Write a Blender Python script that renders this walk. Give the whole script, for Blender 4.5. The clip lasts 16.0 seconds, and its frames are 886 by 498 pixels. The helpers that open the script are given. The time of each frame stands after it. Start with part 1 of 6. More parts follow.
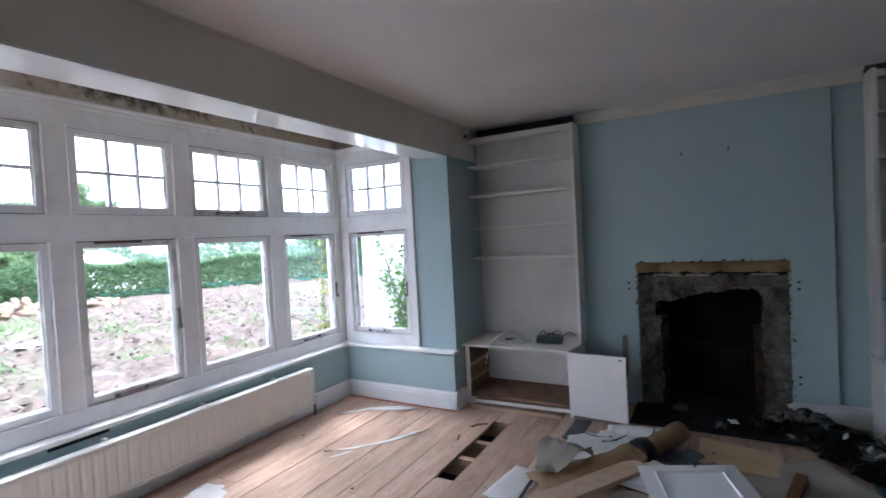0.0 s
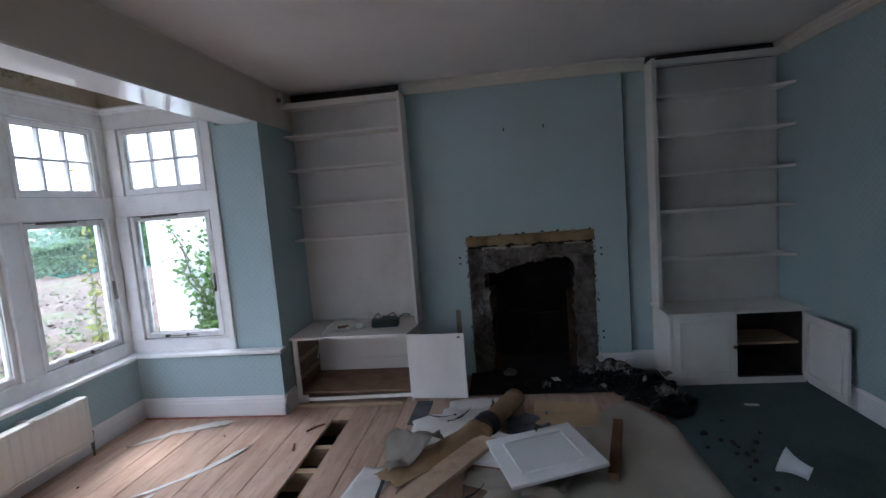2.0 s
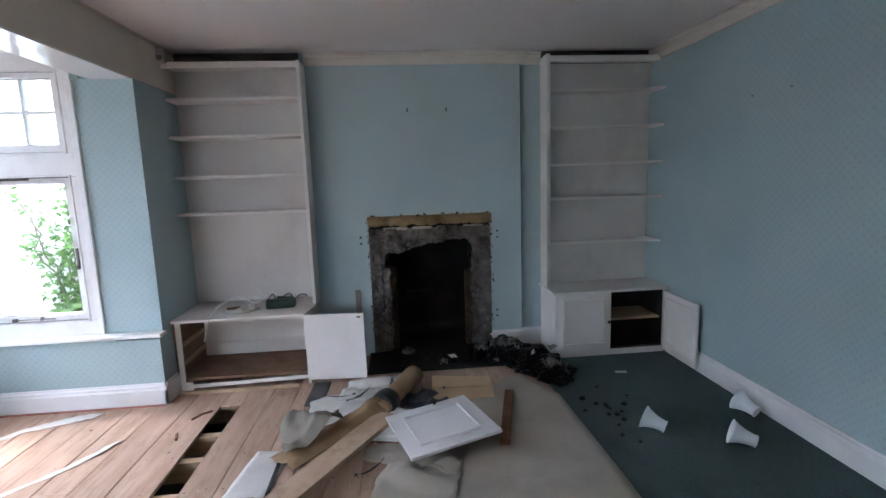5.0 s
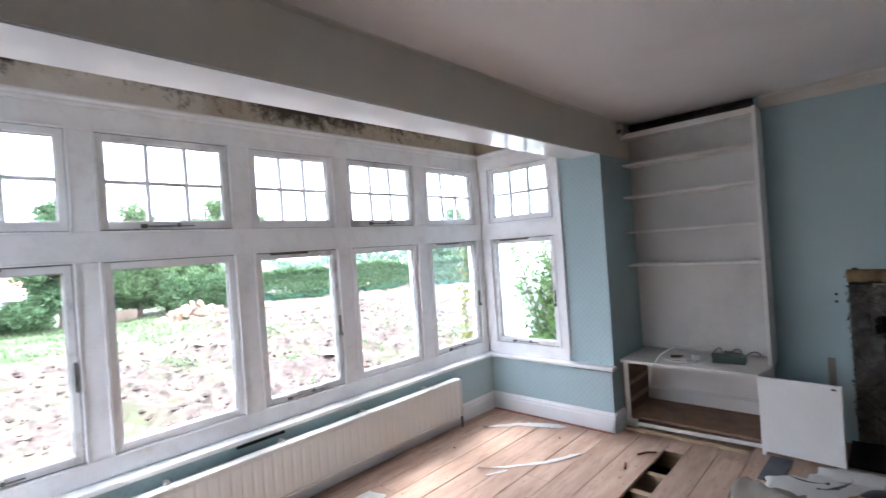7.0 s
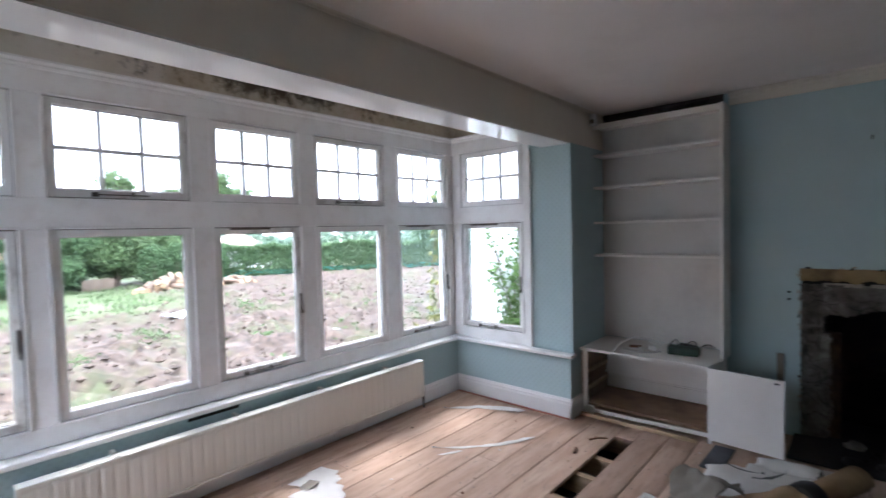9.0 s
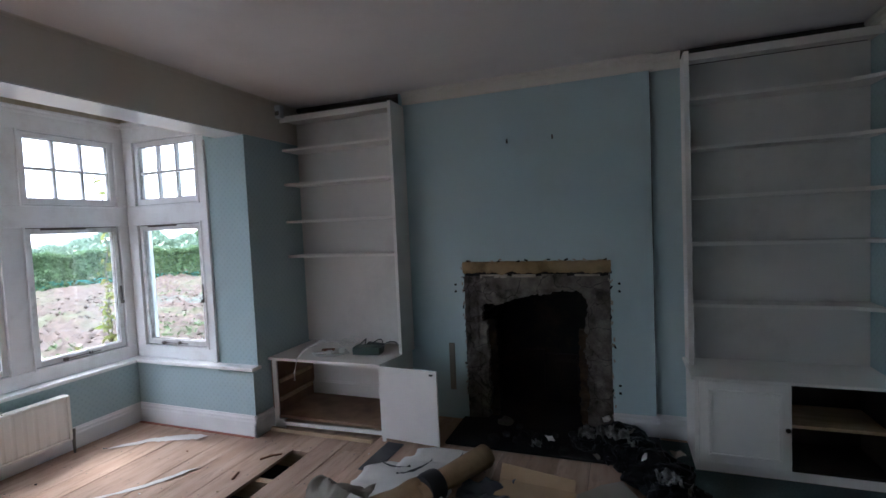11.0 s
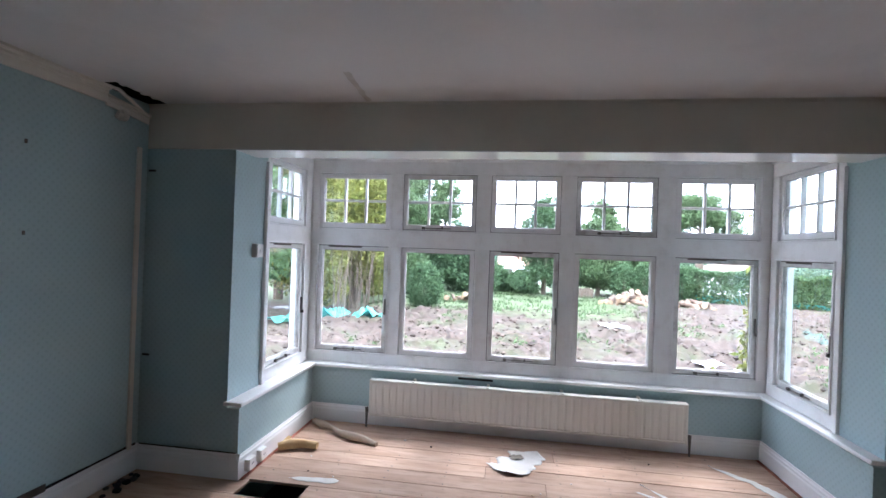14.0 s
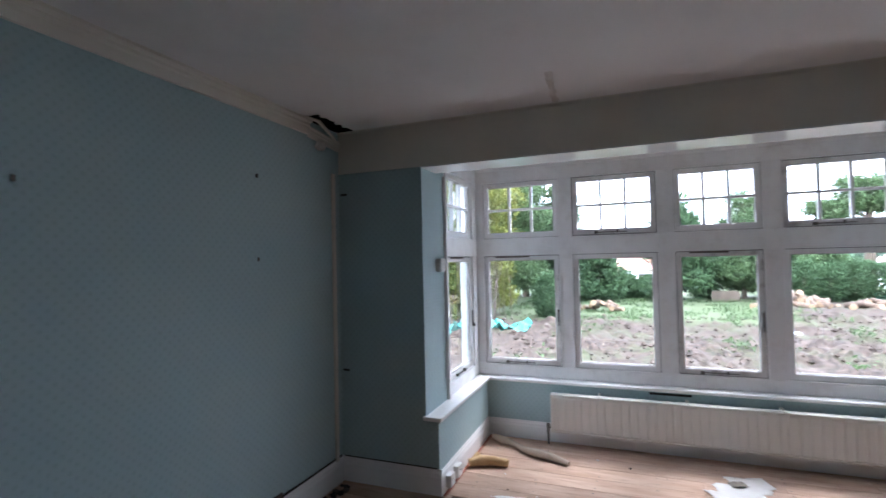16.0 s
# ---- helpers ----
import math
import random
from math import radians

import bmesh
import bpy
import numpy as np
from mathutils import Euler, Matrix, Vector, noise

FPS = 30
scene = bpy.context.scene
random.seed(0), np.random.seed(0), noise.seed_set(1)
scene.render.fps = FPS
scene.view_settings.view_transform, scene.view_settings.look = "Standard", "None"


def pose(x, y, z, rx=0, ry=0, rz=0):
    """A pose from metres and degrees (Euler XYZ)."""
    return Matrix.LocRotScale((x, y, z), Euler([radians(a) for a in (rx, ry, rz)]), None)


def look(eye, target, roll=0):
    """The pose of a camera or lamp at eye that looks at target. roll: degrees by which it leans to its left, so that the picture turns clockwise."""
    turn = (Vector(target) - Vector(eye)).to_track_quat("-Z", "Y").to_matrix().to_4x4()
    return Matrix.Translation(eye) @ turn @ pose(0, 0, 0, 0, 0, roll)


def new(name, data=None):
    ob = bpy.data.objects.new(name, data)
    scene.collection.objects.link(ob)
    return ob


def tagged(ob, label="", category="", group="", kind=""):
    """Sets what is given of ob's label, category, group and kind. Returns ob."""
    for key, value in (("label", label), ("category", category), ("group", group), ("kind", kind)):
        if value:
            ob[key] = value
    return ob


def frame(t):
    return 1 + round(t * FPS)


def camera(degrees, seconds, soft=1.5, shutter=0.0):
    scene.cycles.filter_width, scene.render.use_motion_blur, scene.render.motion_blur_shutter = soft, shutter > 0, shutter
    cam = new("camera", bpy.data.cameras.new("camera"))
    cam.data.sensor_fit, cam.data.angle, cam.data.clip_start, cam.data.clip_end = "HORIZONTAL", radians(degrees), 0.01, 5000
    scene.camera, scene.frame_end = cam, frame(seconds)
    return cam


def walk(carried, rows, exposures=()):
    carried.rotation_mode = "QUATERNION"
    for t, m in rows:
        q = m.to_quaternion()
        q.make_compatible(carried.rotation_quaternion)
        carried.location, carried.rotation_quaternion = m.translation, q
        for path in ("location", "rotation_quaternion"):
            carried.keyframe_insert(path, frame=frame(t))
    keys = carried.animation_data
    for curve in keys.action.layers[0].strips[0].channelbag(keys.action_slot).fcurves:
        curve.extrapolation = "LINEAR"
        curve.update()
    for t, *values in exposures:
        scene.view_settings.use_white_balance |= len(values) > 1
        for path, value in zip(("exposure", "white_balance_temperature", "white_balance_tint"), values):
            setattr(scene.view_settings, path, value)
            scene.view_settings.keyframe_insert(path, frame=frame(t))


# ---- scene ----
cam = camera(86.1, 16.0, 1.5, 0.2)
PATH = [
    (0, (0.471, 0.825, 1.6), (-0.509, 2.567, 1.546), -3.0),
    (0.5, (0.391, 0.946, 1.566), (-0.792, 2.556, 1.485), -6.8),
    (1, (0.342, 1.09, 1.624), (-0.771, 2.748, 1.509), -7.3),
    (1.5, (0.275, 1.153, 1.573), (-0.28, 3.069, 1.44), -4.9),
    (2, (0.212, 1.11, 1.61), (-0.036, 3.085, 1.411), -4.5),
    (2.5, (0.164, 1.103, 1.598), (0.116, 3.09, 1.377), -3.7),
    (3, (0.115, 1.115, 1.552), (0.217, 3.102, 1.347), -2.8),
    (3.5, (0.152, 1.142, 1.549), (0.359, 3.12, 1.34), -2.1),
    (3.7, (0.146, 1.156, 1.529), (0.395, 3.13, 1.33), -1.8),
    (5.8, (0.24, 1.061, 1.599), (0.212, 3.034, 1.273), -2.6),
    (6, (0.296, 1.075, 1.596), (-0.036, 3.029, 1.333), -2.9),
    (6.5, (0.147, 0.931, 1.614), (-0.783, 2.7, 1.536), -4.1),
    (7, (0.128, 0.819, 1.632), (-1.24, 2.278, 1.63), -4.0),
    (7.5, (0.071, 0.743, 1.663), (-1.555, 1.907, 1.666), -3.6),
    (8, (0.061, 0.743, 1.656), (-1.722, 1.649, 1.638), -2.9),
    (8.5, (0.071, 0.796, 1.66), (-1.631, 1.844, 1.595), -2.5),
    (9, (0.261, 0.938, 1.626), (-1.07, 2.428, 1.548), -1.5),
    (9.5, (0.458, 1.092, 1.585), (-0.284, 2.946, 1.489), -2.4),
    (9.7, (0.514, 1.137, 1.581), (-0.027, 3.058, 1.458), -2.4),
    (11.8, (1.324, 2.174, 1.564), (0.175, 3.81, 1.528), -1.9),
    (12, (1.342, 2.248, 1.549), (0.024, 3.753, 1.529), -1.6),
    (12.5, (1.395, 2.354, 1.644), (-0.368, 3.299, 1.62), -1.5),
    (13, (1.516, 2.403, 1.694), (-0.462, 2.698, 1.679), 0.6),
    (13.5, (1.553, 2.441, 1.694), (-0.44, 2.274, 1.694), 1.8),
    (14, (1.514, 2.48, 1.677), (-0.465, 2.187, 1.68), 2.1),
    (14.5, (1.513, 2.47, 1.672), (-0.467, 2.183, 1.671), 2.0),
    (15, (1.54, 2.412, 1.69), (-0.438, 2.116, 1.684), 1.0),
    (15.5, (1.561, 2.239, 1.67), (-0.395, 1.823, 1.684), -0.1),
    (16, (1.53, 1.884, 1.651), (-0.333, 1.16, 1.701), -1.3),
]
EXPOSURES = [(t, e, 5480 if t < 4 else 5700 if t < 11 else 5530, 14.5 if t < 11 else 13.5) for t, e in ((0.0, 3.3), (1.0, 3.15), (1.5, 2.85), (2.0, 2.95), (2.7, 3.2), (3.5, 3.47), (6.0, 3.97), (7.0, 3.65), (7.5, 3.6), (8.0, 3.46), (9.0, 3.12), (9.5, 2.82), (12.0, 3.3), (12.5, 3.42), (13.0, 3.37), (14.5, 2.98), (16.0, 2.88))]
walk(cam, [(t, look(eye, target, roll)) for t, eye, target, roll in PATH], EXPOSURES)

# ---------------------------------------------------------------- light
world = bpy.data.worlds.new("sky")
scene.world = world
world.use_nodes = True
wn = world.node_tree
sky = wn.nodes.new("ShaderNodeTexSky")
sky.sky_type = "NISHITA"
sky.sun_disc = False
sky.sun_elevation, sky.sun_rotation = radians(48), radians(120)
sky.air_density, sky.dust_density, sky.ozone_density = 1.0, 4.0, 1.0
overcast = wn.nodes.new("ShaderNodeMixRGB")          # cloud cover evens the sky out to white
overcast.inputs[0].default_value = 0.75
overcast.inputs[2].default_value = (9.0, 9.5, 10.3, 1)
wn.links.new(sky.outputs[0], overcast.inputs[1])
wn.links.new(overcast.outputs[0], wn.nodes["Background"].inputs[0])
wn.nodes["Background"].inputs[1].default_value = 0.15
sun = new("sun", bpy.data.lights.new("sun", "SUN"))
sun.data.energy, sun.data.angle, sun.data.color = 0.5, radians(20), (1.0, 0.95, 0.88)
sun.matrix_world = look((-20, 10, 30), (0, 2, 0))

# ---------------------------------------------------------------- helpers
WORLD_OF = {}


def material(name, c1, c2, scale=6.0, rough=0.6, bump=0.1, bump_scale=60.0, stretch=(1, 1, 1), metal=0.0,
             grime=None, grime_scale=1.3, grime_amount=0.4, rand=0.0, rough2=None, island=False):
    """Two-scale noise between two colours, grime in patches, fine bump."""
    m = bpy.data.materials.new(name)
    m.use_nodes = True
    nt = m.node_tree
    n, l = nt.nodes, nt.links
    b = n["Principled BSDF"]
    b.inputs["Roughness"].default_value, b.inputs["Metallic"].default_value = rough, metal
    tc, mp = n.new("ShaderNodeTexCoord"), n.new("ShaderNodeMapping")
    mp.inputs["Scale"].default_value = stretch
    l.new(tc.outputs["Object"], mp.inputs[0])
    vec = mp.outputs[0]
    if rand:
        oi = n.new("ShaderNodeNewGeometry" if island else "ShaderNodeObjectInfo")
        rnd = oi.outputs["Random Per Island" if island else "Random"]
        add = n.new("ShaderNodeVectorMath")
        add.operation = "MULTIPLY_ADD"
        add.inputs[1].default_value = (37, 19, 53)
        l.new(rnd, add.inputs[0])
        l.new(vec, add.inputs[2])
        vec = add.outputs[0]
    tx = n.new("ShaderNodeTexNoise")
    tx.inputs["Scale"].default_value, tx.inputs["Detail"].default_value = scale, 6
    l.new(vec, tx.inputs["Vector"])
    ramp = n.new("ShaderNodeValToRGB")
    ramp.color_ramp.elements[0].position, ramp.color_ramp.elements[1].position = 0.3, 0.7
    ramp.color_ramp.elements[0].color, ramp.color_ramp.elements[1].color = (*c1, 1), (*c2, 1)
    l.new(tx.outputs["Fac"], ramp.inputs[0])
    col = ramp.outputs[0]
    if grime:
        g = n.new("ShaderNodeTexNoise")
        g.inputs["Scale"].default_value, g.inputs["Detail"].default_value, g.inputs["Roughness"].default_value = grime_scale, 8, 0.65
        l.new(vec, g.inputs["Vector"])
        gr = n.new("ShaderNodeMapRange")
        gr.inputs["From Min"].default_value, gr.inputs["From Max"].default_value, gr.inputs["To Max"].default_value = 0.5, 0.72, grime_amount
        l.new(g.outputs["Fac"], gr.inputs[0])
        mx = n.new("ShaderNodeMixRGB")
        mx.inputs[2].default_value = (*grime, 1)
        l.new(gr.outputs[0], mx.inputs[0])
        l.new(col, mx.inputs[1])
        col = mx.outputs[0]
    if rand:
        hs = n.new("ShaderNodeHueSaturation")
        mr = n.new("ShaderNodeMapRange")
        mr.inputs["To Min"].default_value, mr.inputs["To Max"].default_value = 1 - rand, 1 + rand
        l.new(rnd, mr.inputs[0])
        l.new(mr.outputs[0], hs.inputs["Value"])
        l.new(col, hs.inputs["Color"])
        col = hs.outputs[0]
    l.new(col, b.inputs["Base Color"])
    if rough2 is not None:
        rr = n.new("ShaderNodeMapRange")
        rr.inputs["To Min"].default_value, rr.inputs["To Max"].default_value = rough, rough2
        l.new(tx.outputs["Fac"], rr.inputs[0])
        l.new(rr.outputs[0], b.inputs["Roughness"])
    if bump:
        bt = n.new("ShaderNodeTexNoise")
        bt.inputs["Scale"].default_value, bt.inputs["Detail"].default_value = bump_scale, 4
        l.new(vec, bt.inputs["Vector"])
        bp = n.new("ShaderNodeBump")
        bp.inputs["Strength"].default_value, bp.inputs["Distance"].default_value = bump, 0.01
        l.new(bt.outputs["Fac"], bp.inputs["Height"])
        l.new(bp.outputs[0], b.inputs["Normal"])
    return m


def glass_material():
    m = bpy.data.materials.new("window_glass")
    m.use_nodes = True
    b = m.node_tree.nodes["Principled BSDF"]
    b.inputs["Transmission Weight"].default_value = 1.0
    b.inputs["Roughness"].default_value, b.inputs["IOR"].default_value = 0.0, 1.45
    b.inputs["Base Color"].default_value = (0.97, 0.99, 0.98, 1)
    return m


def wallpaper(name, ground, motif, faded):
    """Pale blue paper with a small lozenge sprig repeated every few centimetres, faded in patches."""
    m = material(name, ground, faded, 1.6, 0.75, 0.06, 220)
    nt = m.node_tree
    n, l = nt.nodes, nt.links
    b = n["Principled BSDF"]
    src = b.inputs["Base Color"].links[0].from_socket
    tc, sp = n.new("ShaderNodeTexCoord"), n.new("ShaderNodeSeparateXYZ")
    l.new(tc.outputs["Object"], sp.inputs[0])

    def mth(op, a, c=None):
        q = n.new("ShaderNodeMath")
        q.operation = op
        for i, v in enumerate((a, c)):
            if v is None:
                continue
            if isinstance(v, (int, float)):
                q.inputs[i].default_value = v
            else:
                l.new(v, q.inputs[i])
        return q.outputs[0]

    u = mth("MULTIPLY", mth("ADD", sp.outputs[0], sp.outputs[1]), 2 * math.pi / 0.052)
    v = mth("MULTIPLY", sp.outputs[2], 2 * math.pi / 0.052)
    s = mth("MULTIPLY", mth("SINE", u), mth("SINE", v))
    mr = n.new("ShaderNodeMapRange")
    mr.inputs["From Min"].default_value, mr.inputs["From Max"].default_value, mr.inputs["To Max"].default_value = 0.2, 0.9, 0.34
    blot = n.new("ShaderNodeTexNoise")
    blot.inputs["Scale"].default_value, blot.inputs["Detail"].default_value = 95.0, 3
    l.new(tc.outputs["Object"], blot.inputs["Vector"])
    l.new(mth("ADD", s, mth("MULTIPLY", mth("SUBTRACT", blot.outputs["Fac"], 0.5), 2.2)), mr.inputs[0])
    mx = n.new("ShaderNodeMixRGB")
    mx.inputs[2].default_value = (*motif, 1)
    l.new(mr.outputs[0], mx.inputs[0])
    l.new(src, mx.inputs[1])
    l.new(mx.outputs[0], b.inputs["Base Color"])
    return m


def add_box(bm, x0, x1, y0, y1, z0, z1, bevel=0.0, m=None):
    """A box, bevelled if asked, into bm; m places it."""
    t = bmesh.new()
    bmesh.ops.create_cube(t, size=1)
    for v in t.verts:
        v.co = Vector(((x0 + x1) / 2 + v.co.x * (x1 - x0), (y0 + y1) / 2 + v.co.y * (y1 - y0), (z0 + z1) / 2 + v.co.z * (z1 - z0)))
    if bevel:
        bmesh.ops.bevel(t, geom=t.edges[:], offset=min(bevel, 0.4 * min(abs(x1 - x0), abs(y1 - y0), abs(z1 - z0))), segments=2, profile=0.6, affect="EDGES")
    if m is not None:
        t.transform(m)
    me = bpy.data.meshes.new("tmp")
    t.to_mesh(me)
    t.free()
    bm.from_mesh(me)
    bpy.data.meshes.remove(me)
    return bm


def boxes(*list_of, bevel=0.0, m=None):
    bm = bmesh.new()
    for q in list_of:
        add_box(bm, *q, bevel=bevel, m=m)
    return bm


def smooth(me, angle=40):
    for p in me.polygons:
        p.use_smooth = True
    me.set_sharp_from_angle(angle=radians(angle))


def part(name, bm, mat, parent=None, label="", soft=False):
    """Links a bmesh, in world coordinates, as one mesh under a thing or a part."""
    me = bpy.data.meshes.new(name)
    bmesh.ops.recalc_face_normals(bm, faces=bm.faces[:])
    bm.to_mesh(me)
    bm.free()
    me.materials.append(mat)
    if soft:
        smooth(me)
    ob = new(name, me)
    WORLD_OF[ob.name] = Matrix()
    if parent is not None:
        ob.parent = parent
        ob.matrix_parent_inverse = WORLD_OF[parent.name].inverted()
    if label:
        ob["label"] = label
    return ob


def thing(name, at, label, category, group="", kind=""):
    ob = new(name)
    ob.empty_display_size = 0.1
    ob.location = at
    WORLD_OF[ob.name] = Matrix.Translation(at)
    return tagged(ob, label, category, group, kind)


def structure(name, bm, mat, label, category):
    return tagged(part(name, bm, mat), label, category, kind="structure")


def loft(bm, rings, closed=True, caps=True):
    """Skins rings of points, all of one length."""
    vs = [[bm.verts.new(p) for p in r] for r in rings]
    n = len(rings[0])
    for a, b in zip(vs, vs[1:]):
        for i in range(n if closed else n - 1):
            bm.faces.new((a[i], a[(i + 1) % n], b[(i + 1) % n], b[i]))
    if caps and closed:
        bm.faces.new(vs[0][::-1])
        bm.faces.new(vs[-1])
    return bm


def tube(bm, pts, radius, sides=8):
    """A round tube along points; radius is a number or one for each point."""
    pts = [Vector(p) for p in pts]
    rings = []
    for i, p in enumerate(pts):
        d = (pts[min(i + 1, len(pts) - 1)] - pts[max(i - 1, 0)]).normalized()
        a = d.cross(Vector((0, 0, 1)) if abs(d.z) < 0.9 else Vector((1, 0, 0))).normalized()
        b = d.cross(a)
        r = radius[i] if isinstance(radius, (list, tuple)) else radius
        rings.append([p + r * (math.cos(2 * math.pi * k / sides) * a + math.sin(2 * math.pi * k / sides) * b) for k in range(sides)])
    return loft(bm, rings)


def sweep_profile(bm, prof, p0, p1, out):
    """A moulding: prof is (outwards, up) pairs, carried from p0 to p1; out is the way it stands proud."""
    o = Vector(out)
    rings = [[Vector(p) + o * a + Vector((0, 0, b)) for a, b in prof] for p in (p0, p1)]
    return loft(bm, rings)


def leaves(bm, places, size, rnd, up=0.0):
    """Scatters small two-triangle leaves at the places given."""
    for p in places:
        s = size * rnd.uniform(0.6, 1.4)
        d = Vector((rnd.gauss(0, 1), rnd.gauss(0, 1), rnd.gauss(0, 1) + up)).normalized()
        a = d.orthogonal().normalized()
        a.rotate(Matrix.Rotation(rnd.uniform(0, 6.28), 3, d))
        b = d.cross(a)
        p = Vector(p)
        q = [bm.verts.new(p + s * v) for v in (a, 0.5 * b + 0.15 * d, -a, -0.5 * b + 0.15 * d)]
        bm.faces.new(q)


# ---------------------------------------------------------------- materials
PAPER = wallpaper("blue_wallpaper", (0.375, 0.485, 0.495), (0.275, 0.37, 0.365), (0.41, 0.515, 0.52))
PAINT_BLUE = material("blue_wall_paint", (0.45, 0.57, 0.585), (0.495, 0.61, 0.615), 1.3, 0.75, 0.1, 130, grime=(0.42, 0.50, 0.47), grime_scale=0.9, grime_amount=0.4)
WHITE = material("white_gloss_paint", (0.76, 0.75, 0.74), (0.82, 0.81, 0.80), 3.0, 0.38, 0.05, 90, grime=(0.55, 0.52, 0.47), grime_amount=0.25)
WHITE_WORN = material("worn_window_paint", (0.78, 0.76, 0.74), (0.84, 0.83, 0.81), 4.0, 0.45, 0.12, 120, grime=(0.42, 0.36, 0.30), grime_scale=9.0, grime_amount=0.22)
SASH_DIRTY = material("weathered_sash_paint", (0.66, 0.64, 0.61), (0.80, 0.79, 0.77), 5.0, 0.5, 0.2, 120, grime=(0.22, 0.18, 0.14), grime_scale=7.0, grime_amount=0.65)
PUTTY = material("dirty_putty", (0.34, 0.32, 0.29), (0.60, 0.58, 0.54), 9.0, 0.7, 0.2, 90, grime=(0.10, 0.08, 0.06), grime_scale=11.0, grime_amount=0.7)
SOFFIT = material("gloss_soffit_paint", (0.80, 0.79, 0.78), (0.84, 0.83, 0.82), 2.0, 0.11, 0.03, 8)
CREAM = material("cream_paint", (0.70, 0.64, 0.56), (0.76, 0.71, 0.63), 2.5, 0.6, 0.08, 80)
BEAM = material("beam_paint", (0.68, 0.62, 0.53), (0.74, 0.68, 0.59), 1.2, 0.75, 0.1, 50, grime=(0.5, 0.47, 0.43))
CEILING = material("ceiling_paint", (0.75, 0.705, 0.685), (0.81, 0.765, 0.745), 0.8, 0.85, 0.08, 45, grime=(0.56, 0.52, 0.50), grime_amount=0.3)
WATER_MARK = material("brown_water_mark", (0.60, 0.53, 0.47), (0.70, 0.65, 0.61), 9.0, 0.9, 0.1, 60)
# dark dust colour, also used to paint shade on the cornice and chimney breast
DUST_AND_SHADE = material("dark_dust_and_shade", (0.05, 0.042, 0.036), (0.12, 0.10, 0.088), 5.0, 0.9, 0.2, 60)
GRIME_GAP = material("grimy_joint", (0.06, 0.05, 0.04), (0.17, 0.145, 0.12), 12.0, 0.9, 0.2, 80)
VOID = material("near_black_void", (0.004, 0.0035, 0.003), (0.012, 0.010, 0.008), 6.0, 0.95, 0.2, 30)
MOULD_BASE = material("mouldy_plaster", (0.60, 0.54, 0.45), (0.72, 0.68, 0.61), 1.2, 0.9, 0.2, 60, grime=(0.40, 0.31, 0.19), grime_scale=1.8, grime_amount=0.75)
BOARD = material("bare_floorboard", (0.43, 0.275, 0.190), (0.55, 0.385, 0.285), 2.2, 0.85, 0.12, 30, stretch=(6, 0.9, 6), grime=(0.20, 0.12, 0.085), grime_scale=6.0, grime_amount=0.48, rand=0.12)
JOIST = material("sawn_joist", (0.40, 0.27, 0.16), (0.56, 0.40, 0.26), 4.0, 0.8, 0.15, 40, stretch=(1, 9, 9))
# near-black so that the shade in the floor gaps is in the colour
UNDERFLOOR_SHADE = material("underfloor_shade_black", (0.008, 0.007, 0.006), (0.02, 0.017, 0.014), 4.0, 0.95, 0.4, 20)
CARPET = material("green_carpet", (0.052, 0.080, 0.076), (0.100, 0.145, 0.138), 90.0, 0.95, 0.7, 350, grime=(0.02, 0.03, 0.03), grime_scale=2.0, grime_amount=0.5)
UNDERLAY = material("beige_underlay", (0.41, 0.355, 0.29), (0.50, 0.445, 0.37), 3.0, 0.9, 0.2, 120, grime=(0.24, 0.20, 0.15), grime_amount=0.5)
GLASS = glass_material()
RADIATOR = material("cream_radiator_enamel", (0.72, 0.69, 0.62), (0.76, 0.73, 0.66), 2.0, 0.35, 0.02, 60)
SHELF = material("white_shelf_paint", (0.79, 0.745, 0.69), (0.85, 0.81, 0.765), 2.5, 0.5, 0.06, 110, grime=(0.55, 0.50, 0.46), grime_amount=0.25)
# grimy shelf white, toned down to paint in the shade behind the shelf edges
SHELF_BACK = material("shaded_shelf_back", (0.68, 0.645, 0.60), (0.76, 0.72, 0.675), 2.0, 0.75, 0.06, 90, grime=(0.42, 0.38, 0.34), grime_scale=1.6, grime_amount=0.45)
BROWN_INSIDE = material("bare_chipboard", (0.16, 0.09, 0.055), (0.26, 0.16, 0.10), 7.0, 0.8, 0.15, 90)
SOOT = material("sooty_brick", (0.002, 0.002, 0.002), (0.008, 0.0065, 0.0055), 5.0, 0.95, 0.5, 25, grime=(0.05, 0.033, 0.018), grime_scale=4.5, grime_amount=0.6)
SCAR = material("broken_render", (0.07, 0.058, 0.048), (0.20, 0.175, 0.15), 9.0, 0.95, 1.0, 60, grime=(0.014, 0.010, 0.008), grime_scale=7.0, grime_amount=0.95)
JAMB = material("scorched_brick_jamb", (0.012, 0.007, 0.004), (0.10, 0.060, 0.028), 9.0, 0.95, 0.8, 40, grime=(0.006, 0.004, 0.003), grime_scale=5.0, grime_amount=0.95)
FIREBACK = material("scorched_fireback", (0.003, 0.002, 0.002), (0.022, 0.013, 0.008), 4.0, 0.95, 0.6, 40)
PLASTER_BIT = material("broken_white_plaster", (0.24, 0.20, 0.16), (0.42, 0.36, 0.30), 14.0, 0.95, 0.5, 60)
LINTEL = material("bare_plaster_band", (0.20, 0.13, 0.06), (0.34, 0.24, 0.12), 5.0, 0.9, 0.7, 50, grime=(0.05, 0.032, 0.016), grime_scale=4.5, grime_amount=0.9)
HEARTH = material("black_hearth", (0.004, 0.004, 0.004), (0.014, 0.012, 0.010), 6.0, 0.92, 0.4, 30)


